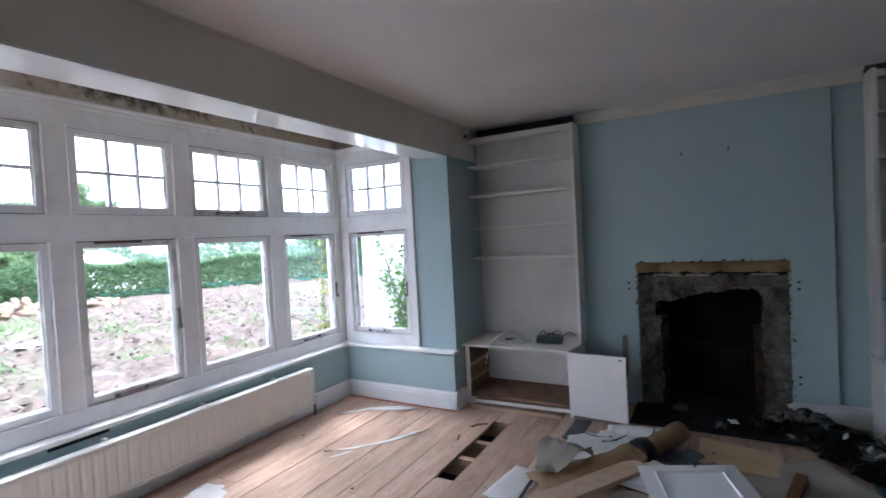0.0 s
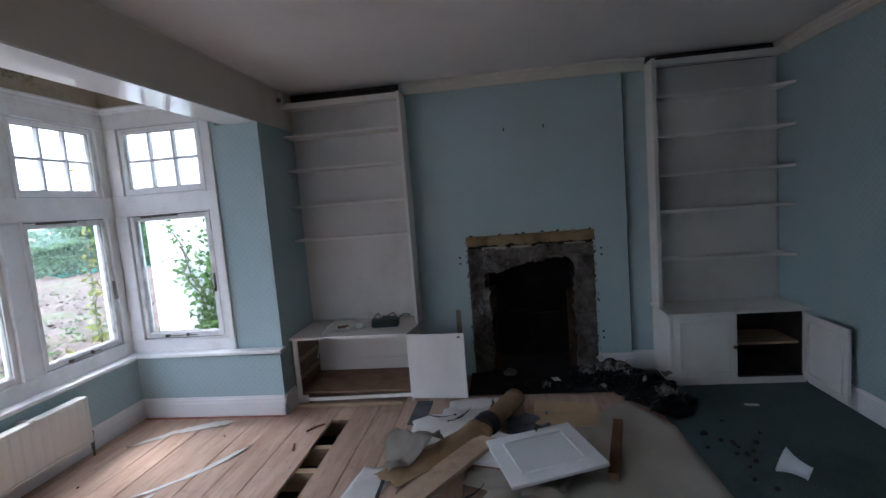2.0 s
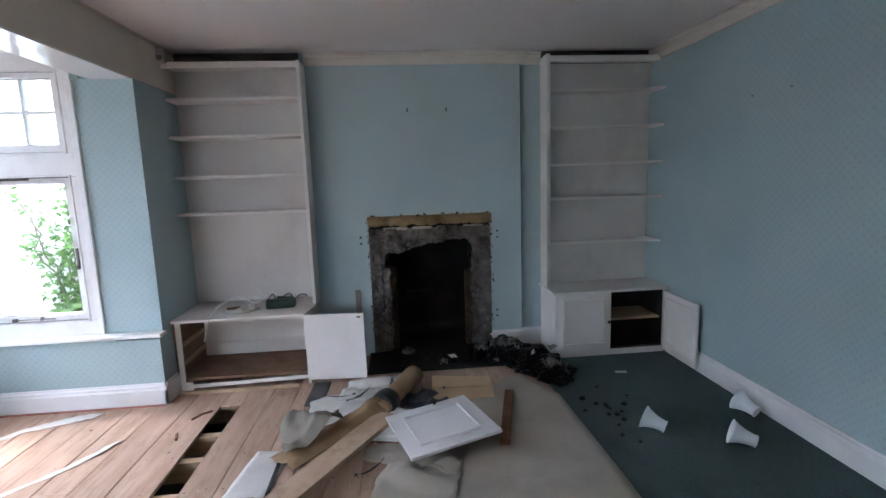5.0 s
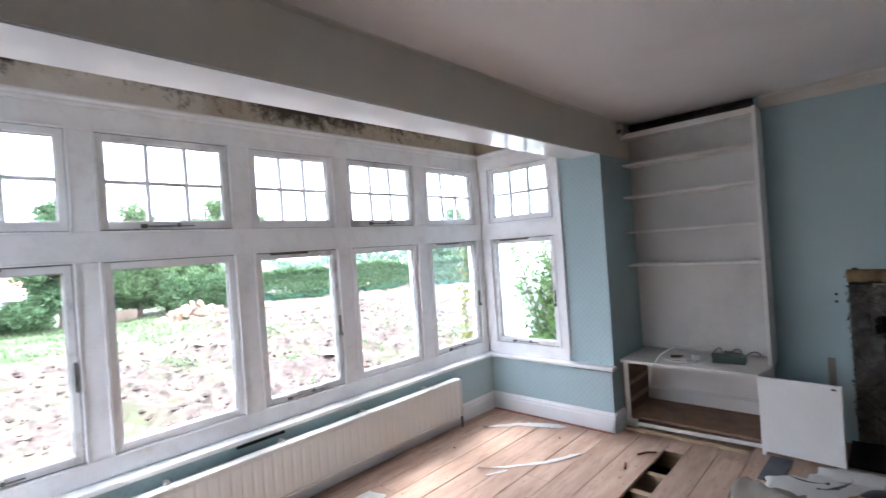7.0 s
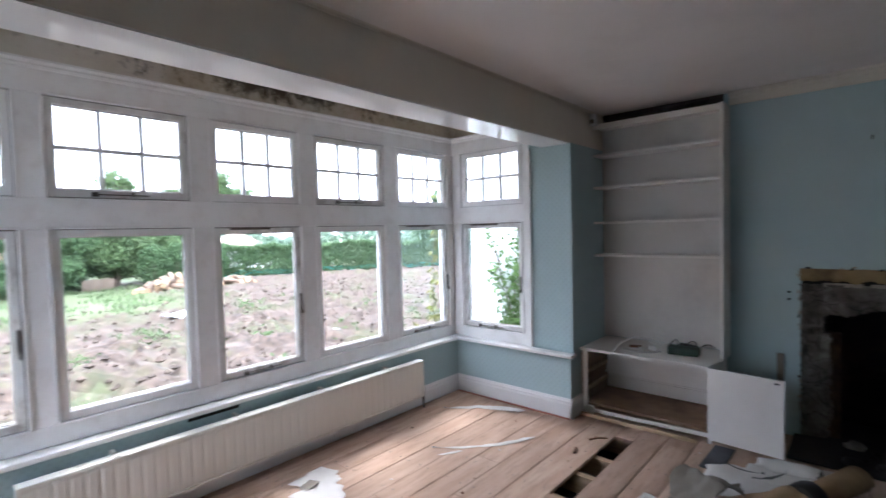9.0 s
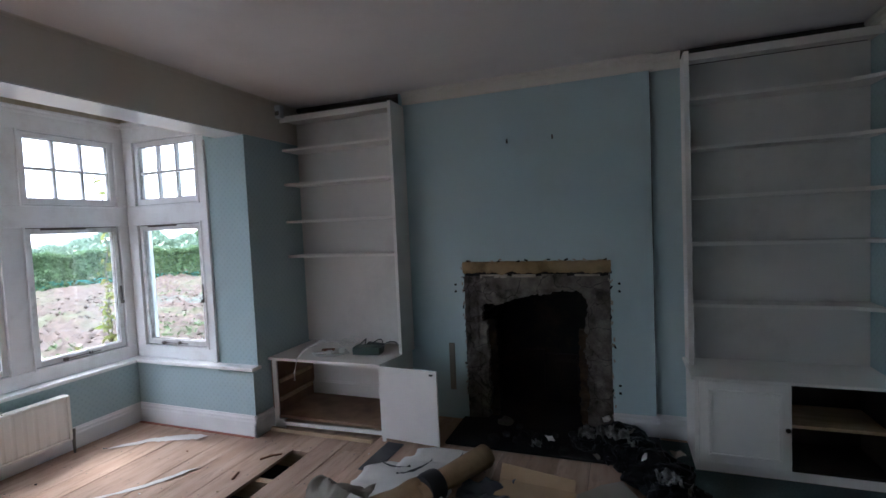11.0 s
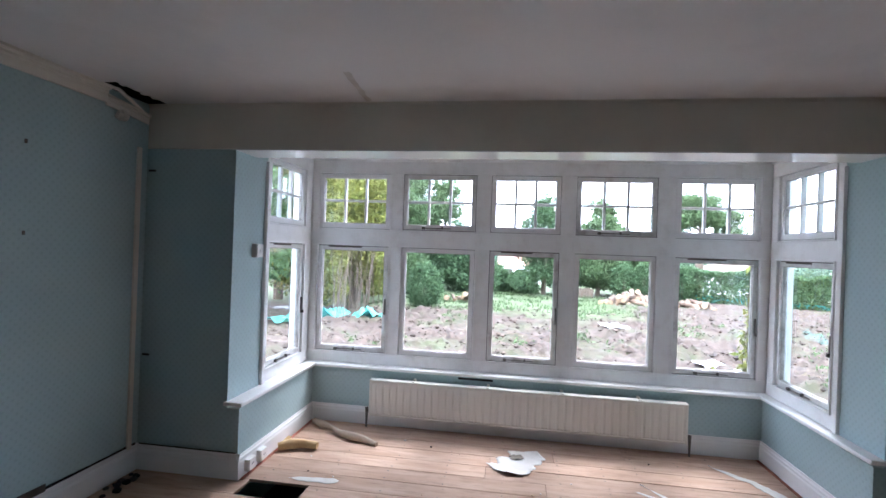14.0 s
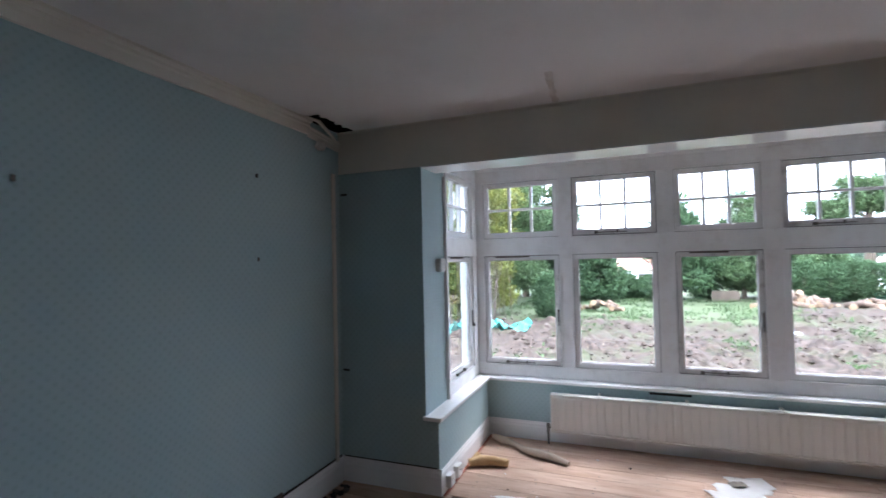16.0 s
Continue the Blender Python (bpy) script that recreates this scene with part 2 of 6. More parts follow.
def add_cracks(m, scale, width, dark):
    """Fine dark cracks wandering over a surface."""
    nt = m.node_tree
    n, l = nt.nodes, nt.links
    b = n["Principled BSDF"]
    src = b.inputs["Base Color"].links[0].from_socket
    tc, nz, mixv, vo, mr, mx = (n.new("ShaderNode" + k) for k in ("TexCoord", "TexNoise", "MixRGB", "TexVoronoi", "MapRange", "MixRGB"))
    nz.inputs["Scale"].default_value, nz.inputs["Detail"].default_value = scale * 0.8, 5
    l.new(tc.outputs["Object"], nz.inputs["Vector"])
    mixv.inputs[0].default_value = 0.22
    l.new(tc.outputs["Object"], mixv.inputs[1])
    l.new(nz.outputs["Color"], mixv.inputs[2])
    vo.feature = "DISTANCE_TO_EDGE"
    vo.inputs["Scale"].default_value = scale
    l.new(mixv.outputs[0], vo.inputs["Vector"])
    mr.inputs["From Min"].default_value, mr.inputs["From Max"].default_value, mr.inputs["To Min"].default_value, mr.inputs["To Max"].default_value = width * 0.4, width, 0.6, 0.0
    l.new(vo.outputs["Distance"], mr.inputs[0])
    mx.inputs[2].default_value = (*dark, 1)
    l.new(mr.outputs[0], mx.inputs[0])
    l.new(src, mx.inputs[1])
    l.new(mx.outputs[0], b.inputs["Base Color"])


add_cracks(SCAR, 6.0, 0.022, (0.008, 0.006, 0.005))


def mould_material():
    """Damp plaster with black mould that has crept down from the top in patches."""
    m = MOULD_BASE
    nt = m.node_tree
    n, l = nt.nodes, nt.links
    b = n["Principled BSDF"]
    src = b.inputs["Base Color"].links[0].from_socket
    tc, sp = n.new("ShaderNodeTexCoord"), n.new("ShaderNodeSeparateXYZ")
    l.new(tc.outputs["Object"], sp.inputs[0])
    fine, broad = n.new("ShaderNodeTexNoise"), n.new("ShaderNodeTexNoise")
    for q, s, d in ((fine, 16.0, 9), (broad, 1.5, 3)):
        q.inputs["Scale"].default_value, q.inputs["Detail"].default_value, q.inputs["Roughness"].default_value = s, d, 0.7
        l.new(tc.outputs["Object"], q.inputs["Vector"])
    up = n.new("ShaderNodeMapRange")
    up.inputs["From Min"].default_value, up.inputs["From Max"].default_value, up.inputs["To Min"].default_value, up.inputs["To Max"].default_value = 2.56, 2.72, -0.10, 0.16
    l.new(sp.outputs[2], up.inputs[0])
    s1, s2 = n.new("ShaderNodeMath"), n.new("ShaderNodeMath")
    s1.operation = s2.operation = "ADD"
    l.new(fine.outputs["Fac"], s1.inputs[0])
    l.new(broad.outputs["Fac"], s1.inputs[1])
    l.new(s1.outputs[0], s2.inputs[0])
    l.new(up.outputs[0], s2.inputs[1])
    off, dist, mid, s3 = (n.new("ShaderNodeMath") for _ in range(4))
    off.operation, dist.operation, mid.operation, s3.operation = "SUBTRACT", "ABSOLUTE", "MULTIPLY_ADD", "ADD"
    off.inputs[1].default_value = 2.75
    mid.inputs[1].default_value, mid.inputs[2].default_value = -0.16, 0.15
    l.new(sp.outputs[1], off.inputs[0])
    l.new(off.outputs[0], dist.inputs[0])
    l.new(dist.outputs[0], mid.inputs[0])
    l.new(s2.outputs[0], s3.inputs[0])
    l.new(mid.outputs[0], s3.inputs[1])
    mr = n.new("ShaderNodeMapRange")
    mr.inputs["From Min"].default_value, mr.inputs["From Max"].default_value, mr.inputs["To Max"].default_value = 1.05, 1.26, 0.9
    l.new(s3.outputs[0], mr.inputs[0])
    mx = n.new("ShaderNodeMixRGB")
    mx.inputs[2].default_value = (0.04, 0.028, 0.016, 1)
    patch, damp, och = n.new("ShaderNodeMapRange"), n.new("ShaderNodeMath"), n.new("ShaderNodeMixRGB")
    patch.inputs["From Min"].default_value, patch.inputs["From Max"].default_value, patch.inputs["To Min"].default_value, patch.inputs["To Max"].default_value = 1.98, 2.06, 0.1, 1.1
    l.new(sp.outputs[1], patch.inputs[0])
    damp.operation = "MULTIPLY"
    damp.use_clamp = True
    l.new(patch.outputs[0], damp.inputs[0])
    l.new(fine.outputs["Fac"], damp.inputs[1])
    och.inputs[2].default_value = (0.34, 0.25, 0.13, 1)
    l.new(damp.outputs[0], och.inputs[0])
    l.new(src, och.inputs[1])
    l.new(mr.outputs[0], mx.inputs[0])
    l.new(och.outputs[0], mx.inputs[1])
    l.new(mx.outputs[0], b.inputs["Base Color"])
    return m


MOULD = mould_material()


def ground_material():
    """Churned earth that gives way to rough lawn beyond the dug part."""
    m = material("dug_earth_and_lawn", (0.026, 0.017, 0.012), (0.125, 0.088, 0.066), 9.0, 0.95, 1.0, 26, grime=(0.06, 0.085, 0.026), grime_scale=0.7, grime_amount=0.7)
    nt = m.node_tree
    n, l = nt.nodes, nt.links
    b = n["Principled BSDF"]
    src = b.inputs["Base Color"].links[0].from_socket
    tc, sp = n.new("ShaderNodeTexCoord"), n.new("ShaderNodeSeparateXYZ")
    l.new(tc.outputs["Object"], sp.inputs[0])
    nz = n.new("ShaderNodeTexNoise")
    nz.inputs["Scale"].default_value, nz.inputs["Detail"].default_value = 0.9, 5
    l.new(tc.outputs["Object"], nz.inputs["Vector"])

    def ramp(sock, lo, hi):
        q = n.new("ShaderNodeMath")
        q.operation = "MULTIPLY_ADD"
        q.inputs[1].default_value = 5.0
        l.new(nz.outputs["Fac"], q.inputs[0])
        l.new(sock, q.inputs[2])
        r = n.new("ShaderNodeMapRange")
        r.inputs["From Min"].default_value, r.inputs["From Max"].default_value = lo, hi
        l.new(q.outputs[0], r.inputs[0])
        return r.outputs[0]

    away = ramp(sp.outputs[0], -11.8, -12.8)
    side = ramp(sp.outputs[1], 9.6, 8.6)
    far = ramp(sp.outputs[0], -23.5, -24.5)
    mul = n.new("ShaderNodeMath")
    mul.operation = "MULTIPLY"
    l.new(away, mul.inputs[0])
    l.new(side, mul.inputs[1])
    mx2 = n.new("ShaderNodeMath")
    mx2.operation = "MAXIMUM"
    l.new(mul.outputs[0], mx2.inputs[0])
    l.new(far, mx2.inputs[1])
    gn = n.new("ShaderNodeTexNoise")
    gn.inputs["Scale"].default_value, gn.inputs["Detail"].default_value = 3.0, 8
    l.new(tc.outputs["Object"], gn.inputs["Vector"])
    gc = n.new("ShaderNodeValToRGB")
    gc.color_ramp.elements[0].color, gc.color_ramp.elements[1].color = (0.045, 0.068, 0.022, 1), (0.12, 0.135, 0.06, 1)
    l.new(gn.outputs["Fac"], gc.inputs[0])
    mx = n.new("ShaderNodeMixRGB")
    l.new(mx2.outputs[0], mx.inputs[0])
    l.new(src, mx.inputs[1])
    l.new(gc.outputs[0], mx.inputs[2])
    l.new(mx.outputs[0], b.inputs["Base Color"])
    return m


EARTH = ground_material()
# paler, bluer leaf colour: distance haze is painted into it
FAR_LEAF = material("haze_tinted_leaves", (0.11, 0.165, 0.12), (0.18, 0.24, 0.17), 0.5, 0.8, 0, rand=0.25, island=True)
HEDGE = material("hedge_leaves", (0.054, 0.100, 0.046), (0.115, 0.180, 0.082), 1.2, 0.7, 0, rand=0.35, island=True)
IVY = material("ivy_leaves", (0.075, 0.15, 0.035), (0.17, 0.26, 0.08), 2.5, 0.45, 0, rand=0.35, island=True)
LEAF = material("tree_leaves", (0.072, 0.118, 0.050), (0.145, 0.205, 0.092), 0.8, 0.7, 0, rand=0.35, island=True)
LEAF_YELLOW = material("yellowing_leaves", (0.14, 0.18, 0.04), (0.28, 0.26, 0.07), 0.8, 0.7, 0, rand=0.3, island=True)
BARK = material("bark", (0.09, 0.065, 0.045), (0.17, 0.13, 0.10), 6.0, 0.95, 0.6, 20, stretch=(1, 1, 0.3))
for leafy in (FAR_LEAF, HEDGE, IVY, LEAF, LEAF_YELLOW):
    ln, ll = leafy.node_tree.nodes, leafy.node_tree.links
    lb = ln["Principled BSDF"]
    lb.inputs["Specular IOR Level"].default_value = 0.2
    tr, mixs = ln.new("ShaderNodeBsdfTranslucent"), ln.new("ShaderNodeMixShader")
    mixs.inputs[0].default_value = 0.4
    ll.new(lb.inputs["Base Color"].links[0].from_socket, tr.inputs["Color"])
    ll.new(lb.outputs[0], mixs.inputs[1])
    ll.new(tr.outputs[0], mixs.inputs[2])
    ll.new(mixs.outputs[0], ln["Material Output"].inputs["Surface"])
RENDER_WHITE = material("white_render", (0.74, 0.74, 0.73), (0.80, 0.80, 0.79), 2.0, 0.9, 0.2, 60)

# ---------------------------------------------------------------- the room
H = 2.66                       # ceiling
XP, XE = -1.60, 2.50           # west wall face, east wall face
YS, YN = -0.19, 5.37           # south and north wall faces
BW, BS, BN = -2.85, 0.605, 4.605   # bay's lower wall faces
WX = -2.92                     # bay window's inner face
RS, RN = 0.51, 4.66            # bay reveals
BEAM_Z, BAY_H = 2.335, 2.74

structure("wall_north", boxes((XP - 0.35, 0.018, YN, YN + 0.9, -0.4, H + 0.1), (0.89, XE + 0.25, YN, YN + 0.9, -0.4, H + 0.1),
                              (0.018, 0.89, YN, YN + 0.9, 1.072, H + 0.1), (0.018, 0.89, YN + 0.5, YN + 0.9, -0.4, 1.072)),
          PAINT_BLUE, "pale blue painted chimney wall with a gutted fireplace", "wall")
structure("chimney_breast", loft(bmesh.new(), [[(x, y, z) for x, z in ((-0.60, 0), (-0.10, 0), (-0.10, 1.275), (1.0, 1.275), (1.0, 0), (1.285, 0), (1.285, H), (-0.60, H))] for y in (5.33, YN)]),
          PAINT_BLUE, "pale blue painted chimney breast standing slightly proud", "wall")
structure("wall_east", boxes((XE, XE + 0.25, YS - 0.3, YN, -0.4, H + 0.1)), PAPER, "pale blue papered wall with rows of faint sprigs", "wall")
structure("wall_south", boxes((XP - 0.35, XE, YS - 0.3, YS, -0.4, H + 0.1)), PAPER, "pale blue papered wall with rows of faint sprigs", "wall")
structure("wall_west_north", boxes((-1.95, XP, RN, YN, 0.5, BEAM_Z), (-1.95, XP, BN, YN, -0.4, 0.5), (-2.005, -1.95, RN, RN + 0.25, 0.5, BAY_H)),
          PAPER, "pale blue papered pier beside the bay window", "wall")
structure("wall_west_south", boxes((-1.95, XP, YS, RS, 0.5, BEAM_Z), (-1.95, XP, YS, BS, -0.4, 0.5), (-2.045, -1.95, RS - 0.25, RS, 0.5, BAY_H)),
          PAPER, "blue papered pier beside the bay window", "wall")
structure("bay_wall", boxes((BW - 0.25, BW, BS - 0.25, BN + 0.25, -0.5, 0.515), (BW, -1.95, BS - 0.25, BS, -0.5, 0.515), (BW, -1.95, BN, BN + 0.25, -0.5, 0.515)),
          PAPER, "pale blue low wall under the bay window", "wall")
structure("bay_beam", boxes((-1.87, XP, YS, YN, BEAM_Z + 0.004, H + 0.1)), BEAM, "cream painted boxed beam across the bay", "beam")
structure("beam_soffit", boxes((-1.875, XP - 0.004, RS, RN, BEAM_Z - 0.004, BEAM_Z + 0.004)), SOFFIT, "shiny white painted soffit board under the beam", "beam")
structure("bay_head_wall", boxes((-3.1, WX - 0.02, BS - 0.25, BN + 0.25, 2.47, BAY_H), (WX - 0.02, -1.87, BN + 0.07, BN + 0.25, 2.47, BAY_H), (WX - 0.02, -1.87, BS - 0.25, BS - 0.11, 2.47, BAY_H)),
          MOULD, "damp stained plaster strip with black mould above the bay window", "wall")
structure("bay_ceiling", boxes((-3.1, -1.87, BS - 0.25, BN + 0.25, BAY_H, BAY_H + 0.1)), CEILING, "off-white bay ceiling", "ceiling")
structure("ceiling", boxes((XP - 0.4, XE + 0.25, YS + 0.15, YN + 0.9, H, H + 0.12), (-1.14, XE + 0.25, YS - 0.3, YS + 0.15, H, H + 0.12)), CEILING, "dull off-white plaster ceiling with faint stains", "ceiling")

# linings round the ceiling hole, near-black to put its inner shade into the colour
structure("ceiling_void", boxes((XP - 0.4, -1.08, YS - 0.3, YS + 0.22, H + 0.121, H + 0.2), (XP + 0.005, -1.141, YS + 0.0005, YS + 0.005, H + 0.0005, H + 0.12), (XP + 0.0005, XP + 0.005, YS + 0.0005, YS + 0.149, H + 0.0005, H + 0.12)), VOID, "roof void behind broken plaster, coloured near-black for its shade", "void")
structure("ceiling_corner", boxes((XP - 0.4, XP - 0.001, YS - 0.3, YS + 0.15, H, H + 0.12), (XP, -1.14, YS - 0.3, YS - 0.001, H, H + 0.12)), VOID, "ceiling edge over the wall heads, blackened for the hole's shade", "ceiling")

# sheet added below the boards, blackened to keep the lifted-board gaps dark
structure("subfloor_soil", boxes((BW + 0.01, XP - 0.35, BS + 0.01, BN - 0.01, -0.33, -0.30), (XP - 0.35, XE - 0.01, YS + 0.01, YN - 0.01, -0.33, -0.30)), UNDERFLOOR_SHADE, "soil sheet under the floorboards, coloured near-black for shade", "soil")

# mouldings
CORNICE = [(0, 0), (0.012, 0), (0.02, -0.0), (0.02, 0.05), (0.028, 0.058), (0.028, 0.075), (0.05, 0.083), (0.05, 0.1), (0, 0.1)]
SKIRT = [(0, 0.004), (0.022, 0.004), (0.022, 0.115), (0.017, 0.128), (0.017, 0.142), (0.009, 0.152), (0.006, 0.165), (0, 0.165)]


def moulding(name, prof, runs, z, mat, label, category):
    bm = bmesh.new()
    for p0, p1, out in runs:
        sweep_profile(bm, prof, (*p0, z), (*p1, z), (*out, 0))
    return structure(name, bm, mat, label, category)


moulding("cornice_north", CORNICE, [((-0.56, 5.33), (1.305, 5.33), (0, -1)), ((1.285, YN), (1.475, YN), (0, -1)), ((1.285, 5.33), (1.285, YN), (1, 0))],
         H - 0.1, CREAM, "cream painted plaster cornice", "cornice")
# these lengths are darkened to paint in the shade above the shelves
moulding("cornice_alcoves", CORNICE, [((1.475, YN), (XE, YN), (0, -1)), ((XP, YN), (-0.60, YN), (0, -1))], H - 0.1, DUST_AND_SHADE, "cornice behind the shelf tops, coloured dark to imitate shade", "cornice")
moulding("cornice_east", CORNICE, [((XE, YS), (XE, YN), (-1, 0))], H - 0.1, CREAM, "cream painted plaster cornice", "cornice")
moulding("cornice_south", CORNICE, [((-1.22, YS), (XE, YS), (0, 1))], H - 0.1, CREAM, "cream painted plaster cornice with a broken end", "cornice")
moulding("cornice_beam", [(0, 0.082), (0.004, 0.082), (0.008, 0.094), (0.016, 0.1), (0, 0.1)], [((XP, YS), (XP, YN), (1, 0))], H - 0.1, BEAM, "small cream cove along the beam", "cornice")
moulding("skirting_bay", SKIRT, [((BW, BS), (BW, BN), (1, 0)), ((BW, BN), (XP + 0.022, BN), (0, -1)), ((BW, BS), (XP + 0.022, BS), (0, 1))], 0, WHITE, "tall white moulded skirting board", "skirting board")
moulding("skirting_pier_north", SKIRT, [((XP, BN - 0.022), (XP, 4.80), (1, 0))], 0, WHITE, "white skirting on the pier", "skirting board")
moulding("skirting_pier_south", [(a, b * 1.1) for a, b in SKIRT], [((XP, YS), (XP, BS + 0.022), (1, 0))], 0, WHITE, "dusty white skirting on the pier", "skirting board")
moulding("skirting_south", [(a, b * 1.13) for a, b in SKIRT], [((XP, YS), (XE, YS), (0, 1))], 0, WHITE, "dirty white skirting with torn paper along its top", "skirting board")
moulding("skirting_east", SKIRT, [((XE, YS), (XE, 4.93), (-1, 0))], 0, WHITE, "tall white skirting board", "skirting board")
moulding("skirting_north", SKIRT, [((1.0, 5.33), (1.307, 5.33), (0, -1)), ((1.285, YN), (1.50, YN), (0, -1))], 0, WHITE, "white skirting beside the fireplace", "skirting board")

# sill board round the bay
NOSE = 0.028
sill = boxes((WX - 0.03, BW + NOSE, BS + NOSE, BN - NOSE, 0.515, 0.545), (WX - 0.03, XP + 0.02, BN - NOSE, RN + 0.02, 0.515, 0.545),
             (WX - 0.03, XP + 0.02, RS - 0.02, BS + NOSE, 0.515, 0.545), bevel=0.009)
structure("window_sill", sill, WHITE_WORN, "white painted window board round the bay", "window sill")


# ---------------------------------------------------------------- bay windows
def frame_strip(d0, d1, y0, y1, z0, z1, w, m, bevel=0.0, foot=0.0):
    """Four strips round an opening, w wide, from depth d0 to d1."""
    return boxes((d0, d1, y0, y0 + w, z0, z1), (d0, d1, y1 - w, y1, z0, z1), (d0, d1, y0 + w, y1 - w, z0, z0 + w + foot), (d0, d1, y0 + w, y1 - w, z1 - w, z1), bevel=bevel, m=m)


def light(win, y0, y1, z0, z1, bars, m, stay=False):
    """One light: sash in its rebate, putty line, glazing bars and panes; an opening sash has a wider, dirtier gap."""
    g = 0.006 if stay else 0.004
    s = 0.042 - g
    part("rebate", frame_strip(-0.06, -0.026, y0 - 0.001, y1 + 0.001, z0 - 0.001, z1 + 0.001, g + 0.002, m), GRIME_GAP, win)
    part("bead", frame_strip(-0.004, 0.008, y0 - 0.013, y1 + 0.013, z0 - 0.013, z1 + 0.013, 0.013, m, 0.004), WHITE_WORN, win)
    y0, y1, z0, z1 = y0 + g, y1 - g, z0 + g, z1 - g
    sash = part("sash", frame_strip(-0.068, -0.012, y0, y1, z0, z1, s, m, 0.004, 0.008), SASH_DIRTY if stay else WHITE_WORN, win)
    nx, nz = bars
    gy0, gy1, gz0, gz1 = y0 + s, y1 - s, z0 + s + 0.008, z1 - s
    part("putty_line", frame_strip(-0.052, -0.024, gy0 - 0.002, gy1 + 0.002, gz0 - 0.002, gz1 + 0.002, 0.008, m, 0.002), PUTTY, sash)
    for i in range(1, nx):
        y = gy0 + (gy1 - gy0) * i / nx
        part("glazing_bar", boxes((-0.066, -0.026, y - 0.0115, y + 0.0115, gz0, gz1), bevel=0.006, m=m), WHITE_WORN, sash)
    for i in range(1, nz):
        z = gz0 + (gz1 - gz0) * i / nz
        part("glazing_bar", boxes((-0.064, -0.028, gy0, gy1, z - 0.011, z + 0.011), bevel=0.006, m=m), WHITE_WORN, sash)
    for i in range(nx):
        for k in range(nz):
            a, b = gy0 + (gy1 - gy0) * i / nx, gy0 + (gy1 - gy0) * (i + 1) / nx
            c, d = gz0 + (gz1 - gz0) * k / nz, gz0 + (gz1 - gz0) * (k + 1) / nz
            pane = part("pane", boxes((-0.057, -0.053, a - 0.002, b + 0.002, c - 0.002, d + 0.002), m=m), GLASS, sash)
            pane.visible_shadow = False
    if stay and bars == (1, 1):
        part("gap", boxes((-0.016, -0.008, y0 + 0.10, y0 + 0.62 * (y1 - y0), z1 - 0.013, z1 + 0.004), m=m), GRIME_GAP, sash, "dark dirty gap over the casement")
        part("fastener", boxes((-0.012, 0.004, y1 - 0.02, y1 - 0.006, z0 + 0.40, z0 + 0.52), (-0.012, 0.022, y1 - 0.018, y1 - 0.008, z0 + 0.37, z0 + 0.40), bevel=0.003, m=m), IRON, sash, "dull metal casement fastener")
    if stay:
        mid = (y0 + y1) / 2
        part("casement_stay", boxes((-0.012, 0.0, mid - 0.14, mid + 0.12, z0 + 0.014, z0 + 0.021), (-0.012, 0.008, mid - 0.16, mid - 0.13, z0 + 0.006, z0 + 0.03), (-0.012, 0.01, mid + 0.03, mid + 0.045, z0 + 0.01, z0 + 0.036), bevel=0.003, m=m), IRON, sash, "grey metal casement stay")


structure("architrave_north", boxes((-2.03, -1.988, RN - 0.022, RN + 0.02, 0.546, BEAM_Z - 0.005), bevel=0.006), WHITE_WORN, "white architrave strip at the window's edge", "trim")
structure("architrave_south", boxes((-2.06, -2.02, RS - 0.02, RS + 0.026, 0.546, BEAM_Z - 0.005), bevel=0.006), WHITE_WORN, "white architrave strip at the window's edge", "trim")
IRON = material("dull_iron", (0.10, 0.09, 0.08), (0.22, 0.20, 0.18), 12.0, 0.5, 0.1, 60, metal=0.8)


def window(name, m, spans, ends, label):
    """A run of lights in two tiers with posts, transom, head and bottom rail."""
    win = thing(name, m @ Vector((0, (ends[0] + ends[1]) / 2, 0.545)), label, "window", kind="structure")
    e0, e1 = ends
    part("bottom_rail", boxes((-0.13, 0.0, e0, e1, 0.546, 0.655), bevel=0.006, m=m), WHITE_WORN, win)
    part("transom", boxes((-0.13, 0.0, e0, e1, 1.685, 1.852), bevel=0.006, m=m), WHITE_WORN, win)
    part("head", boxes((-0.13, 0.0, e0, e1, 2.388, 2.515), bevel=0.006, m=m), WHITE_WORN, win)
    bm = bmesh.new()
    sweep_profile(bm, [(0, 0), (0.012, 0), (0.018, 0.012), (0.018, 0.022), (0.032, 0.034), (0.032, 0.046), (0, 0.046)], m @ Vector((0, e0, 2.508)), m @ Vector((0, e1, 2.508)), m.to_3x3() @ Vector((1, 0, 0)))
    part("crown_moulding", bm, WHITE_WORN, win)
    cuts = [e0] + [v for s in spans for v in s] + [e1]
    for a, b in zip(cuts[0::2], cuts[1::2]):
        if b - a > 0.01:
            for z0, z1 in ((0.655, 1.685), (1.852, 2.388)):
                part("mullion", boxes((-0.13, -0.001, a, b, z0, z1), bevel=0.005, m=m), WHITE_WORN, win)
    for k, (a, b) in enumerate(spans):
        light(win, a, b, 0.655, 1.685, (1, 1), m, stay=(k % 2 == 0))
        light(win, a, b, 1.852, 2.388, (3, 2), m, stay=(k % 2 == 1))
    return win


window("window_1", pose(WX, 0, 0), [(0.582, 1.295), (1.42, 2.125), (2.262, 2.90), (3.035, 3.74), (3.895, 4.58)], (0.44, 4.73),
       "five-light white timber bay window with small-paned toplights")
window("window_2", pose(0, RN, 0, 0, 0, -90), [(-2.80, -2.095)], (-2.918, -2.005), "narrow white timber side window of the bay with small-paned toplight")
